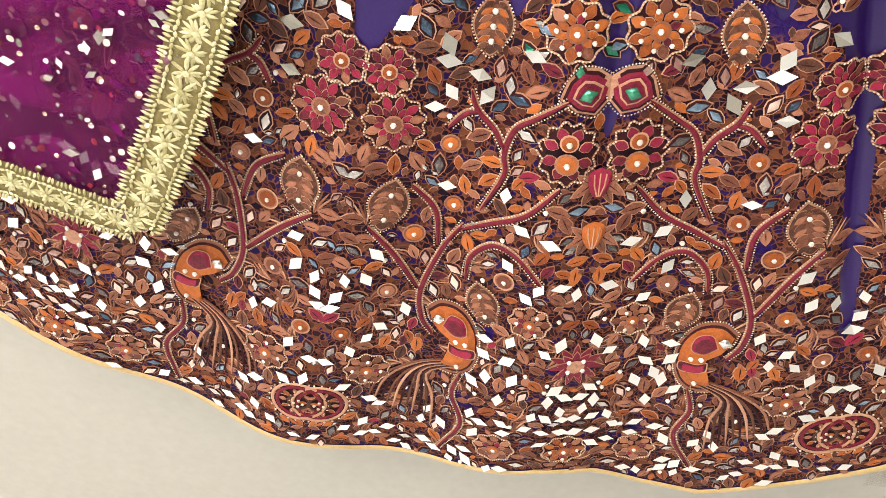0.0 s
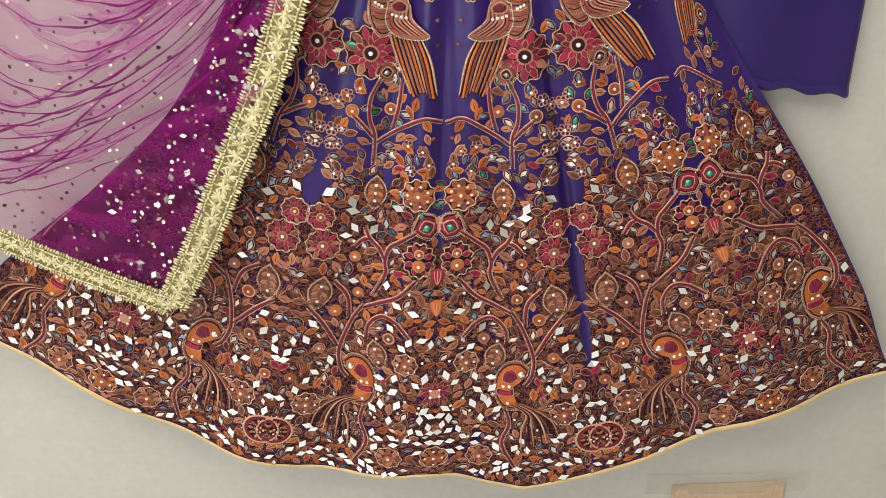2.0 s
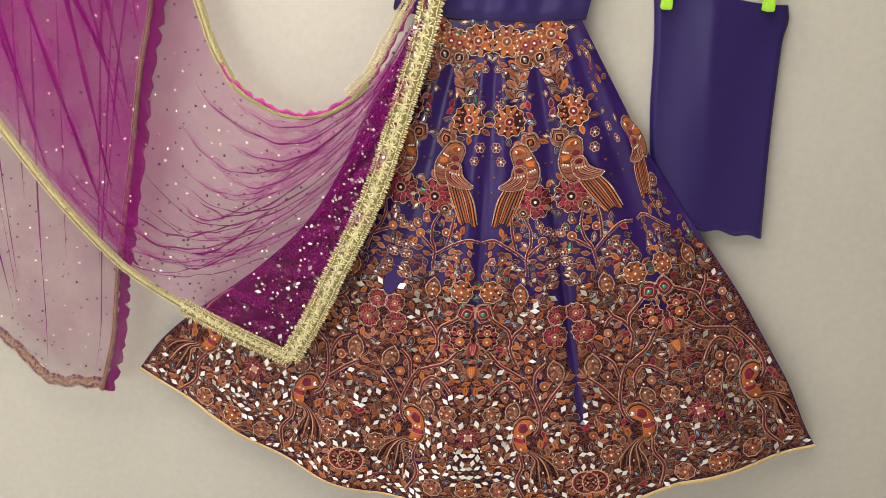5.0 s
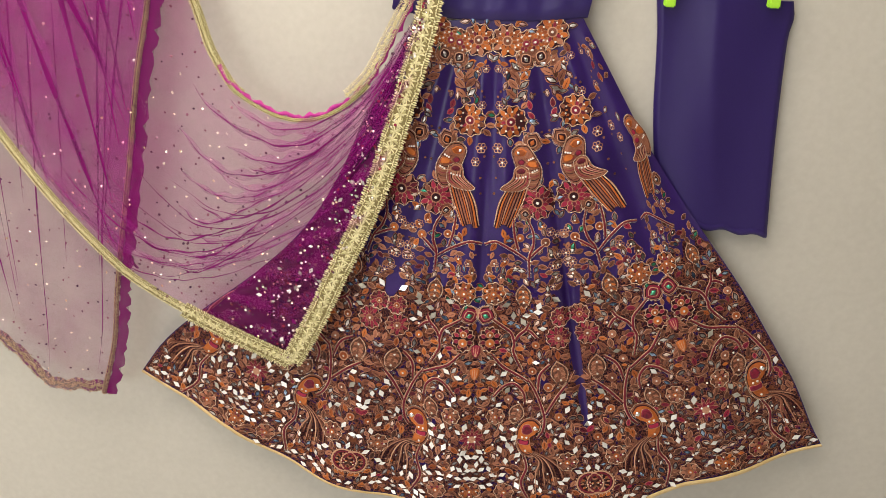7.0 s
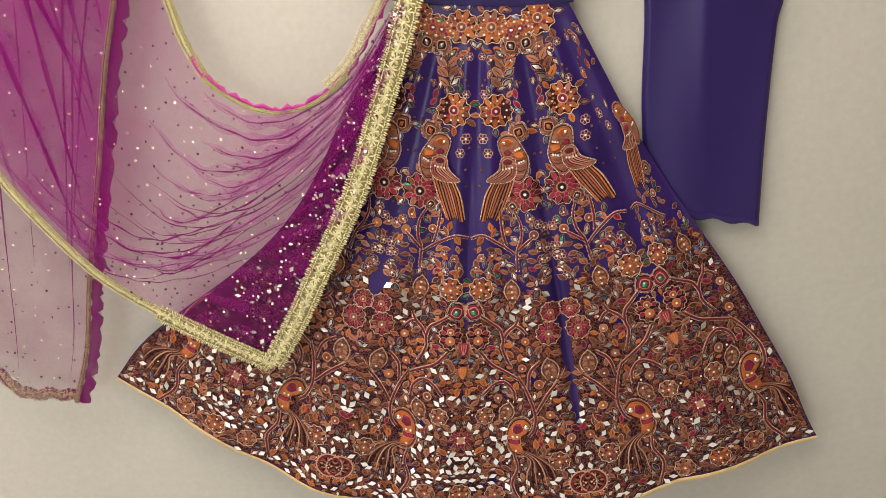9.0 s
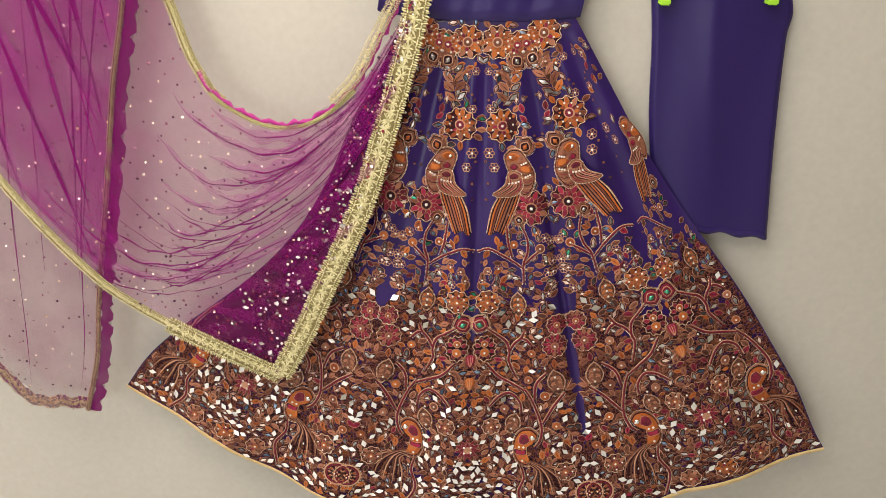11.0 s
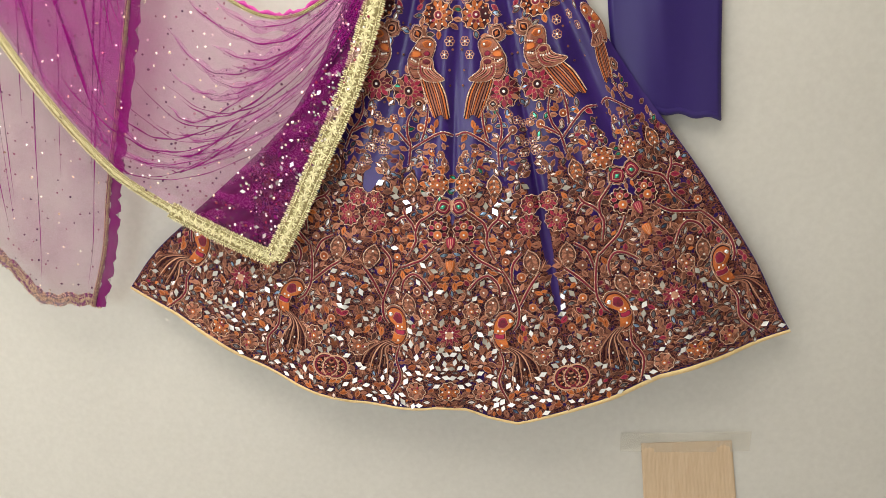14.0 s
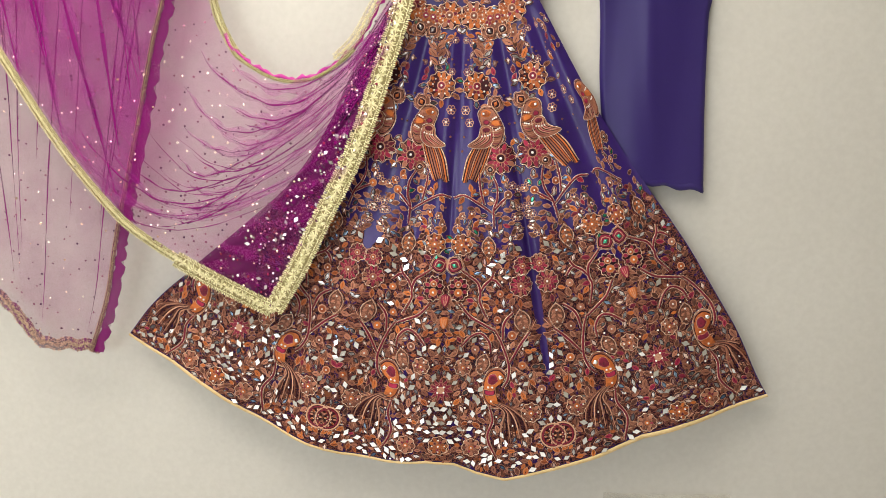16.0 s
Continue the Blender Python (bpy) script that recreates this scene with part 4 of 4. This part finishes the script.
EDGE = smooth_line([(-0.078, -0.046, 1.66), (-0.098, -0.048, 1.56), (-0.143, -0.054, 1.40), (-0.188, -0.062, 1.26), (-0.245, -0.070, 1.135), (-0.300, -0.078, 1.015), (-0.350, -0.084, 0.922)], 80)
DEEP = smooth_line([(-0.095, -0.046, 1.62), (-0.152, -0.048, 1.505), (-0.196, -0.050, 1.43), (-0.245, -0.056, 1.318), (-0.318, -0.062, 1.20), (-0.420, -0.070, 1.102), (-0.530, -0.078, 1.004)], 60)


def sheet(s, t):
    """The hanging net between its upper and lower edges, drawn to the gold edge on its right."""
    a, b = along(TOP, s), along(LOW, s)
    p = a.lerp(b, t)
    e = along(EDGE, t)
    straight = TOP[-1].lerp(LOW[-1], t)
    k = sm((s - 0.55) / 0.45)
    sag = math.sin(math.pi * t) * (0.07 * math.sin(math.pi * s))
    ripple = 0.004 * math.sin(t * 46 + s * 6) + 0.003 * math.sin(t * 83 - s * 9)
    return p + (e - straight) * k + Vector((0, ripple - 0.008 * math.sin(math.pi * t), -sag))


W = Work()
W.strip([[sheet(s / 70, t / 60) for t in range(61)] for s in range(71)], net_light)
W.link("front_net", stole, "sheer magenta net falling in a swag")
W = Work()
rows = []
for k in range(61):
    t = k / 60
    a, b = along(DEEP, t), along(EDGE, t)
    rows.append([a.lerp(b, j / 14) + Vector((0, -0.006 - 0.003 * math.sin(j * 1.3 + k * 0.35), 0)) for j in range(15)])
W.strip(rows, net_dense)
W.link("corner_panel", stole, "doubled deep purple net corner with mirrors")
# back fall of the stole
SIDE = smooth_line([(-0.505, -0.058, 1.96), (-0.540, -0.058, 1.75), (-0.572, -0.058, 1.60), (-0.606, -0.058, 1.475), (-0.643, -0.058, 1.30), (-0.682, -0.058, 1.130), (-0.703, -0.058, 1.030), (-0.724, -0.058, 0.915), (-0.765, -0.058, 0.788)], 80)
FOOT = smooth_line([(-1.38, -0.05, 1.00), (-1.16, -0.05, 0.965), (-1.02, -0.05, 0.903), (-0.965, -0.05, 0.860), (-0.928, -0.05, 0.815), (-0.895, -0.05, 0.788), (-0.830, -0.05, 0.790), (-0.765, -0.05, 0.788)], 60)


def fall(s, t):
    top = Vector((-1.38 + 0.875 * s, -0.05, 1.96))
    foot = along(FOOT, s)
    p = top.lerp(foot, t)
    side = along(SIDE, t)
    straight = Vector((-0.505, 0, 1.96)).lerp(FOOT[-1], t)
    return p + Vector((side.x - straight.x, 0, side.z - straight.z)) * s ** 3 + Vector((0, 0.012 + 0.005 * math.sin(s * 40 + t * 4), 0))


W = Work()
W.strip([[fall(s / 60, t / 40) for t in range(41)] for s in range(61)], net_back)
W.link("back_net", stole, "sheer plum net hanging straight")
# a third layer where front and back overlap
rows = []
LOW_BACK = LOW[::-1]
for k in range(41):
    z = 1.955 - 0.87 * k / 40
    x0 = float(np.interp(z, [p.z for p in LOW_BACK], [p.x for p in LOW_BACK]))
    x1 = float(np.interp(z, [p.z for p in SIDE[::-1]], [p.x for p in SIDE[::-1]]))
    rows.append([Vector((x0 + (max(x1, x0 + 0.001) - x0) * j / 24, -0.056 + 0.003 * math.sin(j * 1.1 + k * 0.12), z)) for j in range(25)])
W = Work()
W.strip(rows, net_under)
W.link("middle_net", stole, "sheer violet net between front and back")


def tape_line(w, line, width, mat, lift, frill=0.0, flat=None):
    rows = []
    for k, p in enumerate(line):
        q = line[min(k + 1, len(line) - 1)] - line[max(k - 1, 0)]
        n = math.hypot(q.x, q.z) or 1
        off = Vector((-q.z / n, 0, q.x / n)) * width / 2
        wob = frill * math.sin(k * 2.1) + frill * 0.6 * math.sin(k * 3.7 + 1)
        c = p + Vector((0, -lift, 0))
        rows.append([c + off * (1 + wob), c + off * 0.5 + Vector((0, -0.0018, 0)), c - off * 0.5 + Vector((0, -0.0018, 0)), c - off * (1 - wob)])
    w.strip(rows, mat)


def even(line, gap):
    """Places at even distances along a line, with the way it runs."""
    out, need = [], 0.0
    for a, b in zip(line, line[1:]):
        d = (b - a).length
        while need <= d:
            p = a.lerp(b, need / d if d else 0)
            out.append((p, (b - a).normalized()))
            need += gap
        need -= d
    return out


def petal3(w, c, ang, length, width, ux, uz, mat, lift):
    pts = [(0, 0), (0.35, 0.5), (0.75, 0.45), (1, 0), (0.75, -0.45), (0.35, -0.5)]
    ca, sa = math.cos(ang), math.sin(ang)
    def at(x, y, h):
        d, e = (ca * x * length - sa * y * width), (sa * x * length + ca * y * width)
        return c + ux * d + uz * e + Vector((0, -h, 0))
    w.fan([at(x, y, lift) for x, y in pts], at(0.55, 0, lift + 0.0018), mat)


def lace(line, width, name, label, mat, gap_mat, seed, lift=0.004):
    """Gimp lace: a row of starry flowers between two scalloped cords of small loops."""
    w, rnd = Work(), random.Random(seed)
    tape_line(w, line, width * 0.86, gap_mat, lift)
    for p, d in even(line, width * 0.34):
        ux, uz = Vector((d.x, 0, d.z)).normalized(), Vector((-d.z, 0, d.x)).normalized()
        for k in range(14):
            petal3(w, p, k * 0.4488 + rnd.uniform(-0.35, 0.35), width * rnd.uniform(0.16, 0.34), width * 0.060, ux, uz, mat, lift + 0.0022)
        petal3(w, p - ux * width * 0.06, 0, width * 0.12, width * 0.12, ux, uz, mat, lift + 0.0040)
    for p, d in even(line, width * 0.09):
        ux, uz = Vector((d.x, 0, d.z)).normalized(), Vector((-d.z, 0, d.x)).normalized()
        for s in (-1, 1):
            c = p + uz * s * width * rnd.uniform(0.30, 0.33)
            petal3(w, c, s * 1.57 + rnd.uniform(-0.25, 0.25), width * rnd.uniform(0.15, 0.22), width * 0.055, ux, uz, mat, lift + 0.0018)
    for s in (-1, 1):
        for p, d in even(line, width * 0.10):
            uz = Vector((-d.z, 0, d.x)).normalized()
            petal3(w, p + uz * s * width * 0.29, rnd.uniform(-0.4, 0.4), width * 0.12, width * 0.06, Vector((d.x, 0, d.z)).normalized(), uz, mat, lift + 0.0030)
    return w.link(name, stole, label)


lace(EDGE, 0.047, "gold_border", "pale gold lace border", gold_lace, gold_gap, 1, 0.008)
lace([p for p in LOW if p.x > -0.57][::-1], 0.040, "gold_corner_border", "pale gold lace border", gold_lace, gold_gap, 2, 0.009)
lace([p for p in LOW if p.x <= -0.555], 0.022, "gold_edging", "narrow antique gold lace edging", gold_lace, gold_gap, 3, 0.006)
swag_cut = [p for p in TOP if p.x < -0.42]
lace([p + Vector((0, 0, 0.003 * math.sin(k * 0.8))) for k, p in enumerate(swag_cut)], 0.020, "swag_edging", "narrow gold edging of the swag", gold_lace, gold_gap, 4, 0.004)
W = Work()
tape_line(W, [p + Vector((0, 0, 0.0025 * math.sin(k * 1.1))) for k, p in enumerate(TOP) if p.x > -0.475], 0.008, pink_cord, 0.006, 0.6)
W.link("pink_edge", stole, "bright pink rolled edge")
lace([p + Vector((0, 0, -0.006)) for p in TOP if -0.455 < p.x < -0.19], 0.008, "cord_edging", "fine gold cord", gold_lace, gold_gap, 5, 0.008)
lace([p + Vector((-0.008, 0, 0.004)) for p in TOP if p.x >= -0.225], 0.022, "gathered_edging", "pale gold lace edging gathered upward", gold_lace, net_light, 6, 0.010)
W = Work()
tape_line(W, [p + Vector((0.002 * math.sin(k * 1.6), 0, 0)) for k, p in enumerate(SIDE)], 0.023, net_trim, 0.006, 0.34)
W.link("side_edging", stole, "magenta ruched edging")
lace([p + Vector((-0.015, 0, 0)) for p in SIDE], 0.011, "side_cord", "fine antique gold picot edging", antique_lace, net_trim, 7, 0.007)
lace([p + Vector((0, -0.003, 0.010 + 0.004 * math.sin(k * 1.05))) for k, p in enumerate(FOOT)], 0.030, "foot_lace", "antique gold scalloped lace at the foot", antique_lace, net_trim, 8, 0.004)

# gathers: soft bands where the net lies double, and sharp creases with darkness in their colour
frnd = random.Random(21)


def fold_line(w, f, path, width, lift, mat):
    rows = []
    pts = [f(*p) for p in path]
    for k, p in enumerate(pts):
        q = pts[min(k + 1, len(pts) - 1)] - pts[max(k - 1, 0)]
        n = math.hypot(q.x, q.z) or 1
        t = k / (len(pts) - 1)
        ww = width * (0.06 + math.sin(math.pi * t) ** 0.8) / 2 * (1 + 0.35 * math.sin(k * 0.9 + width * 900))
        off = Vector((-q.z / n, 0, q.x / n)) * ww
        rows.append([p + off + Vector((0, -lift, 0)), p + Vector((0, -lift - min(0.002, ww * 0.8), 0)), p - off + Vector((0, -lift, 0))])
    w.strip(rows, mat)


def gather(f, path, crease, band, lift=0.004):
    """One gather: a soft doubled band with a dark-coloured crease and short wisps along it."""
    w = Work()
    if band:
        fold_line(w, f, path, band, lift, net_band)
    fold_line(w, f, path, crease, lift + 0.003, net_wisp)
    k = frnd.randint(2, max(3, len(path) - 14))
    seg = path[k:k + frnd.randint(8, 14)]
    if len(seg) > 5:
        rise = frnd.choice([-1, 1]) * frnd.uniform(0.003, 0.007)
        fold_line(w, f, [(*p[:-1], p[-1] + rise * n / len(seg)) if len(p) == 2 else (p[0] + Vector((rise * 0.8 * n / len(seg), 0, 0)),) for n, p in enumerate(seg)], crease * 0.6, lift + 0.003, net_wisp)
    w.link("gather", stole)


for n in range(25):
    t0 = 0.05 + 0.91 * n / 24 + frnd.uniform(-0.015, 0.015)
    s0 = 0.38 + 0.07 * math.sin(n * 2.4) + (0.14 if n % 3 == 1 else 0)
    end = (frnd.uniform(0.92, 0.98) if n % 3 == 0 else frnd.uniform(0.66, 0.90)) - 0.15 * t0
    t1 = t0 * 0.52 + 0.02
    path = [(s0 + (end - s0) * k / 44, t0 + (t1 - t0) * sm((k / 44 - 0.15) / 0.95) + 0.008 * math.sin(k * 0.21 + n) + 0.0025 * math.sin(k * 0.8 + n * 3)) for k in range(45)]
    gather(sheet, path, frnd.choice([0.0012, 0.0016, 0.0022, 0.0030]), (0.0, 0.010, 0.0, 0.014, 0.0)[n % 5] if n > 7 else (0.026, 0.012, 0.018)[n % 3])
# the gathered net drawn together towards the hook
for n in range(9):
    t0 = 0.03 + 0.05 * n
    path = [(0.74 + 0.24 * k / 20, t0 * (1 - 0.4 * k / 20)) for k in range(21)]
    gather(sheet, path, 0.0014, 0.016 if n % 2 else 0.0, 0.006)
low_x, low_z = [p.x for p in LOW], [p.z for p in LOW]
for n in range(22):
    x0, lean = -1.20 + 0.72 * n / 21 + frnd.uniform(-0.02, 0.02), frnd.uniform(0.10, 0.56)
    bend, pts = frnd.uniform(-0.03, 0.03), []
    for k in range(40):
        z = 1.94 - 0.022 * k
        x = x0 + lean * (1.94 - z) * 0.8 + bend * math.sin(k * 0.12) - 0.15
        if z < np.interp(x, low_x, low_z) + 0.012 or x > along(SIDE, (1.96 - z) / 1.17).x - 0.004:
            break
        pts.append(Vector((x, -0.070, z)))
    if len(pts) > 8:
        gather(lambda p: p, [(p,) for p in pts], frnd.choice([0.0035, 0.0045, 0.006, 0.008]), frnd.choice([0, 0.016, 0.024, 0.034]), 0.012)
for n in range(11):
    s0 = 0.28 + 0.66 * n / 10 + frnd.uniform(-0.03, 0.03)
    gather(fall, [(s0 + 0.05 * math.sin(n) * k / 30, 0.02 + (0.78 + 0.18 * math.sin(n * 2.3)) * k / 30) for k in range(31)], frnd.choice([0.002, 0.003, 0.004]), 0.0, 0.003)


def sequins(name, f, count, mats, seed, lo=0.0012, hi=0.0024, lift=0.004):
    w, rnd = Work(), random.Random(seed)
    for n in range(count):
        c = f((0.7549 * n + rnd.gauss(0, 0.008)) % 1, (0.5698 * n + rnd.gauss(0, 0.008)) % 1) + Vector((0, -lift, 0))
        q, tx, tz = rnd.uniform(lo, hi), rnd.gauss(0, 0.25), rnd.gauss(0, 0.25)
        rim = [c + Vector((q * math.cos(k * 0.785), q * (tx * math.cos(k * 0.785) + tz * math.sin(k * 0.785)), q * math.sin(k * 0.785))) for k in range(8)]
        w.fan(rim, c + Vector((0, -0.0005, 0)), rnd.choice(mats))
    w.link(name, stole, "scattered round sequins", kind="stuff")


sequins("sequin_scatter", sheet, 640, [sequin_gold, sequin_dark, sequin_dark], 31, 0.0017, 0.0028)
sequins("sequin_scatter", fall, 420, [sequin_gold, sequin_dark, sequin_dark], 32, 0.0017, 0.0027)
sequins("sequin_scatter", lambda a, b: along(DEEP, a).lerp(along(EDGE, a), 0.1 + 0.85 * b), 360, [sequin_gold, sequin_dark, crimson, grey_foil, sequin_dark, pearl], 33, 0.0012, 0.0030, 0.012)
# lozenge mirrors on the doubled corner
rnd = random.Random(41)
for _ in range(52):
    t, q = rnd.uniform(0.45, 0.97), rnd.uniform(0.55, 0.95)
    c = along(DEEP, t).lerp(along(EDGE, t), rnd.uniform(0.12, 0.8)) + Vector((0, -0.013, 0))
    an, tx, tz = rnd.uniform(0, 3.14), rnd.gauss(0, 0.12), rnd.gauss(0, 0.12)
    W, rim, base = Work(), [], []
    for x, z in ((0.0075, 0), (0, 0.0046), (-0.0075, 0), (0, -0.0046)):
        d = Vector(((math.cos(an) * x - math.sin(an) * z) * q, tx * x + tz * z, (math.sin(an) * x + math.cos(an) * z) * q))
        rim.append(c + d)
        base.append(c + d + Vector((0, 0.0016, 0)))
    W.plate(rim, base, rnd.choice([mirror, grey_foil, net_wisp, net_wisp]))
    W.link("mirror_piece", stole, smooth=False)

# ---- trousers folded flat, hung by pegs ----
trousers = thing("folded_trousers", "plain indigo satin trousers folded flat and pegged to the wall", "trousers")
W = Work()
front, back = [], []
for k in range(41):
    t = k / 40
    row, brow = [], []
    for j in range(61):
        s = j / 60
        topz = 1.643 + 0.006 * math.sin(s * 5)
        footz = 1.236 - 0.020 * s + 0.003 * math.sin(s * 23) + 0.005 * sm((0.12 - s) / 0.12)
        z = topz + (footz - topz) * t
        x0 = 0.298 + 0.040 * t + 0.002 * math.sin(t * 9)
        x1 = 0.524 + 0.026 * t + 0.006 * math.exp(-((t - 0.06) / 0.05) ** 2) - 0.004 * math.sin(t * math.pi)
        x = x0 + (x1 - x0) * s
        rnd_edge = 0.006 * (1 - sm(min(s, 1 - s) / 0.03))
        y = 0.006 - 0.006 * math.sin(math.pi * s) - 0.004 * math.exp(-((s - 0.42 - 0.1 * t) / 0.07) ** 2) * (1 - t) + 0.003 * math.sin(s * 9 + t * 2) + rnd_edge
        row.append(Vector((x, y, z)))
        brow.append(Vector((x, 0.022, z)))
    front.append(row)
    back.append(brow)
W.strip(front, indigo)
W.strip([b[::-1] for b in back], indigo)
W.strip([[f[0], b[0]] for f, b in zip(front, back)], indigo)
W.strip([[b[-1], f[-1]] for f, b in zip(front, back)], indigo)
W.strip([[b, f] for f, b in zip(front[0], back[0])], indigo)
W.strip([[f, b] for f, b in zip(front[-1], back[-1])], indigo)
W.link("trouser_leg", trousers, "smooth indigo satin")
W = Work()
W.strip([[front[39][j] + Vector((0, -0.001, 0.0)), front[39][j] + Vector((0, -0.003, -0.004)), front[40][j] + Vector((0, -0.003, 0.001)), front[40][j] + Vector((0, 0.002, -0.003))] for j in range(61)], indigo)
W.link("trouser_hem", trousers, "turned and stitched hem")


def peg(x, z):
    t = thing("clothes_peg", "lime green plastic clothes peg gripping the trousers", "clothes peg", "pegs holding the trousers")
    for nm, y, lean in (("jaw", -0.012, 0.10), ("jaw", 0.001, -0.04)):
        bm = bmesh.new()
        bmesh.ops.create_cube(bm, size=1)
        for v in bm.verts:
            v.co = Vector((v.co.x * 0.017 * (1 - 0.12 * v.co.z), v.co.y * 0.006, v.co.z * 0.062))
        bmesh.ops.bevel(bm, geom=bm.edges[:], offset=0.002, segments=2, affect="EDGES")
        bmesh.ops.transform(bm, matrix=pose(0, y, 0.018, -degrees_of(lean)), verts=bm.verts[:])
        part(nm, bm, lime_plastic, t)
    bm = bmesh.new()
    bmesh.ops.create_cone(bm, cap_ends=True, segments=12, radius1=0.004, radius2=0.004, depth=0.018)
    bmesh.ops.transform(bm, matrix=pose(0, -0.006, 0.022, 0, 90, 0), verts=bm.verts[:])
    part("spring", bm, gold_bead, t)
    t.location = (x, -0.001, z)


def degrees_of(q):
    return math.degrees(q)


peg(0.318, 1.636)
peg(0.488, 1.640)


def hanger_clip(x, z):
    t = thing("hanger_clip", "black plastic hanger clip gripping the waistband", "hanger clip", "clips holding the skirt")
    for y in (-0.022, 0.004):
        b = box("jaw", (-0.014, y - 0.004, -0.022), (0.014, y + 0.004, 0.030), black_plastic, t, 0.002)
    box("hinge", (-0.010, -0.020, 0.016), (0.010, 0.004, 0.024), black_plastic, t, 0.001)
    t.location = (x, -0.004, z)


hanger_clip(-0.122, 1.665)
hanger_clip(0.150, 1.677)
bar = thing("clip_hanger", "slim black bar of a clip hanger above the skirt", "hanger")
box("bar", (-0.19, -0.014, 1.698), (0.215, -0.004, 1.708), black_plastic, bar, 0.003)
bm = bmesh.new()
bmesh.ops.create_cone(bm, cap_ends=True, segments=10, radius1=0.003, radius2=0.003, depth=0.10)
bmesh.ops.translate(bm, vec=(0.013, -0.009, 1.755), verts=bm.verts[:])
part("hook_stem", bm, gold_bead, bar)

# ---- taped card low on the wall ----
card = thing("taped_card", "plain tan corrugated card taped flat to the wall", "card")
W = Work()
rows = []
for k in range(81):
    s = k / 80
    x0, x1 = 0.444 + 0.197 * s, 0.476 + 0.212 * s
    z0, z1 = 0.481 + 0.020 * s, 0.190 + 0.018 * s
    rib = 0.0010 * math.sin(k * 1.9) * (0.4 + 0.6 * noise.noise(Vector((k * 0.3, 0, 0))))
    rows.append([Vector((x0 + (x1 - x0) * t / 20, WALL - 0.003 - rib - (0.0025 if 0 < t < 20 and 0 < k < 80 else 0) - 0.004 * (t / 20) ** 2, z0 + (z1 - z0) * t / 20)) for t in range(21)])
W.strip(rows, cardboard)
W.strip([[r[0], r[0] + Vector((0, 0.004, 0))] for r in rows], cardboard)
W.link("card_sheet", card, "tan corrugated card with fine upright ribs")
W = Work()
W.strip([[Vector((0.398 + 0.284 * k / 20, WALL - 0.008 + 0.0012 * math.sin(k * 1.7) + 0.0045 * abs(k - 10) / 10, 0.458 + 0.021 * k / 20 + 0.048 * j / 3)) for j in range(4)] for k in range(21)], tape_film)
tape = W.link("tape_strip", card, "strip of clear packing tape")
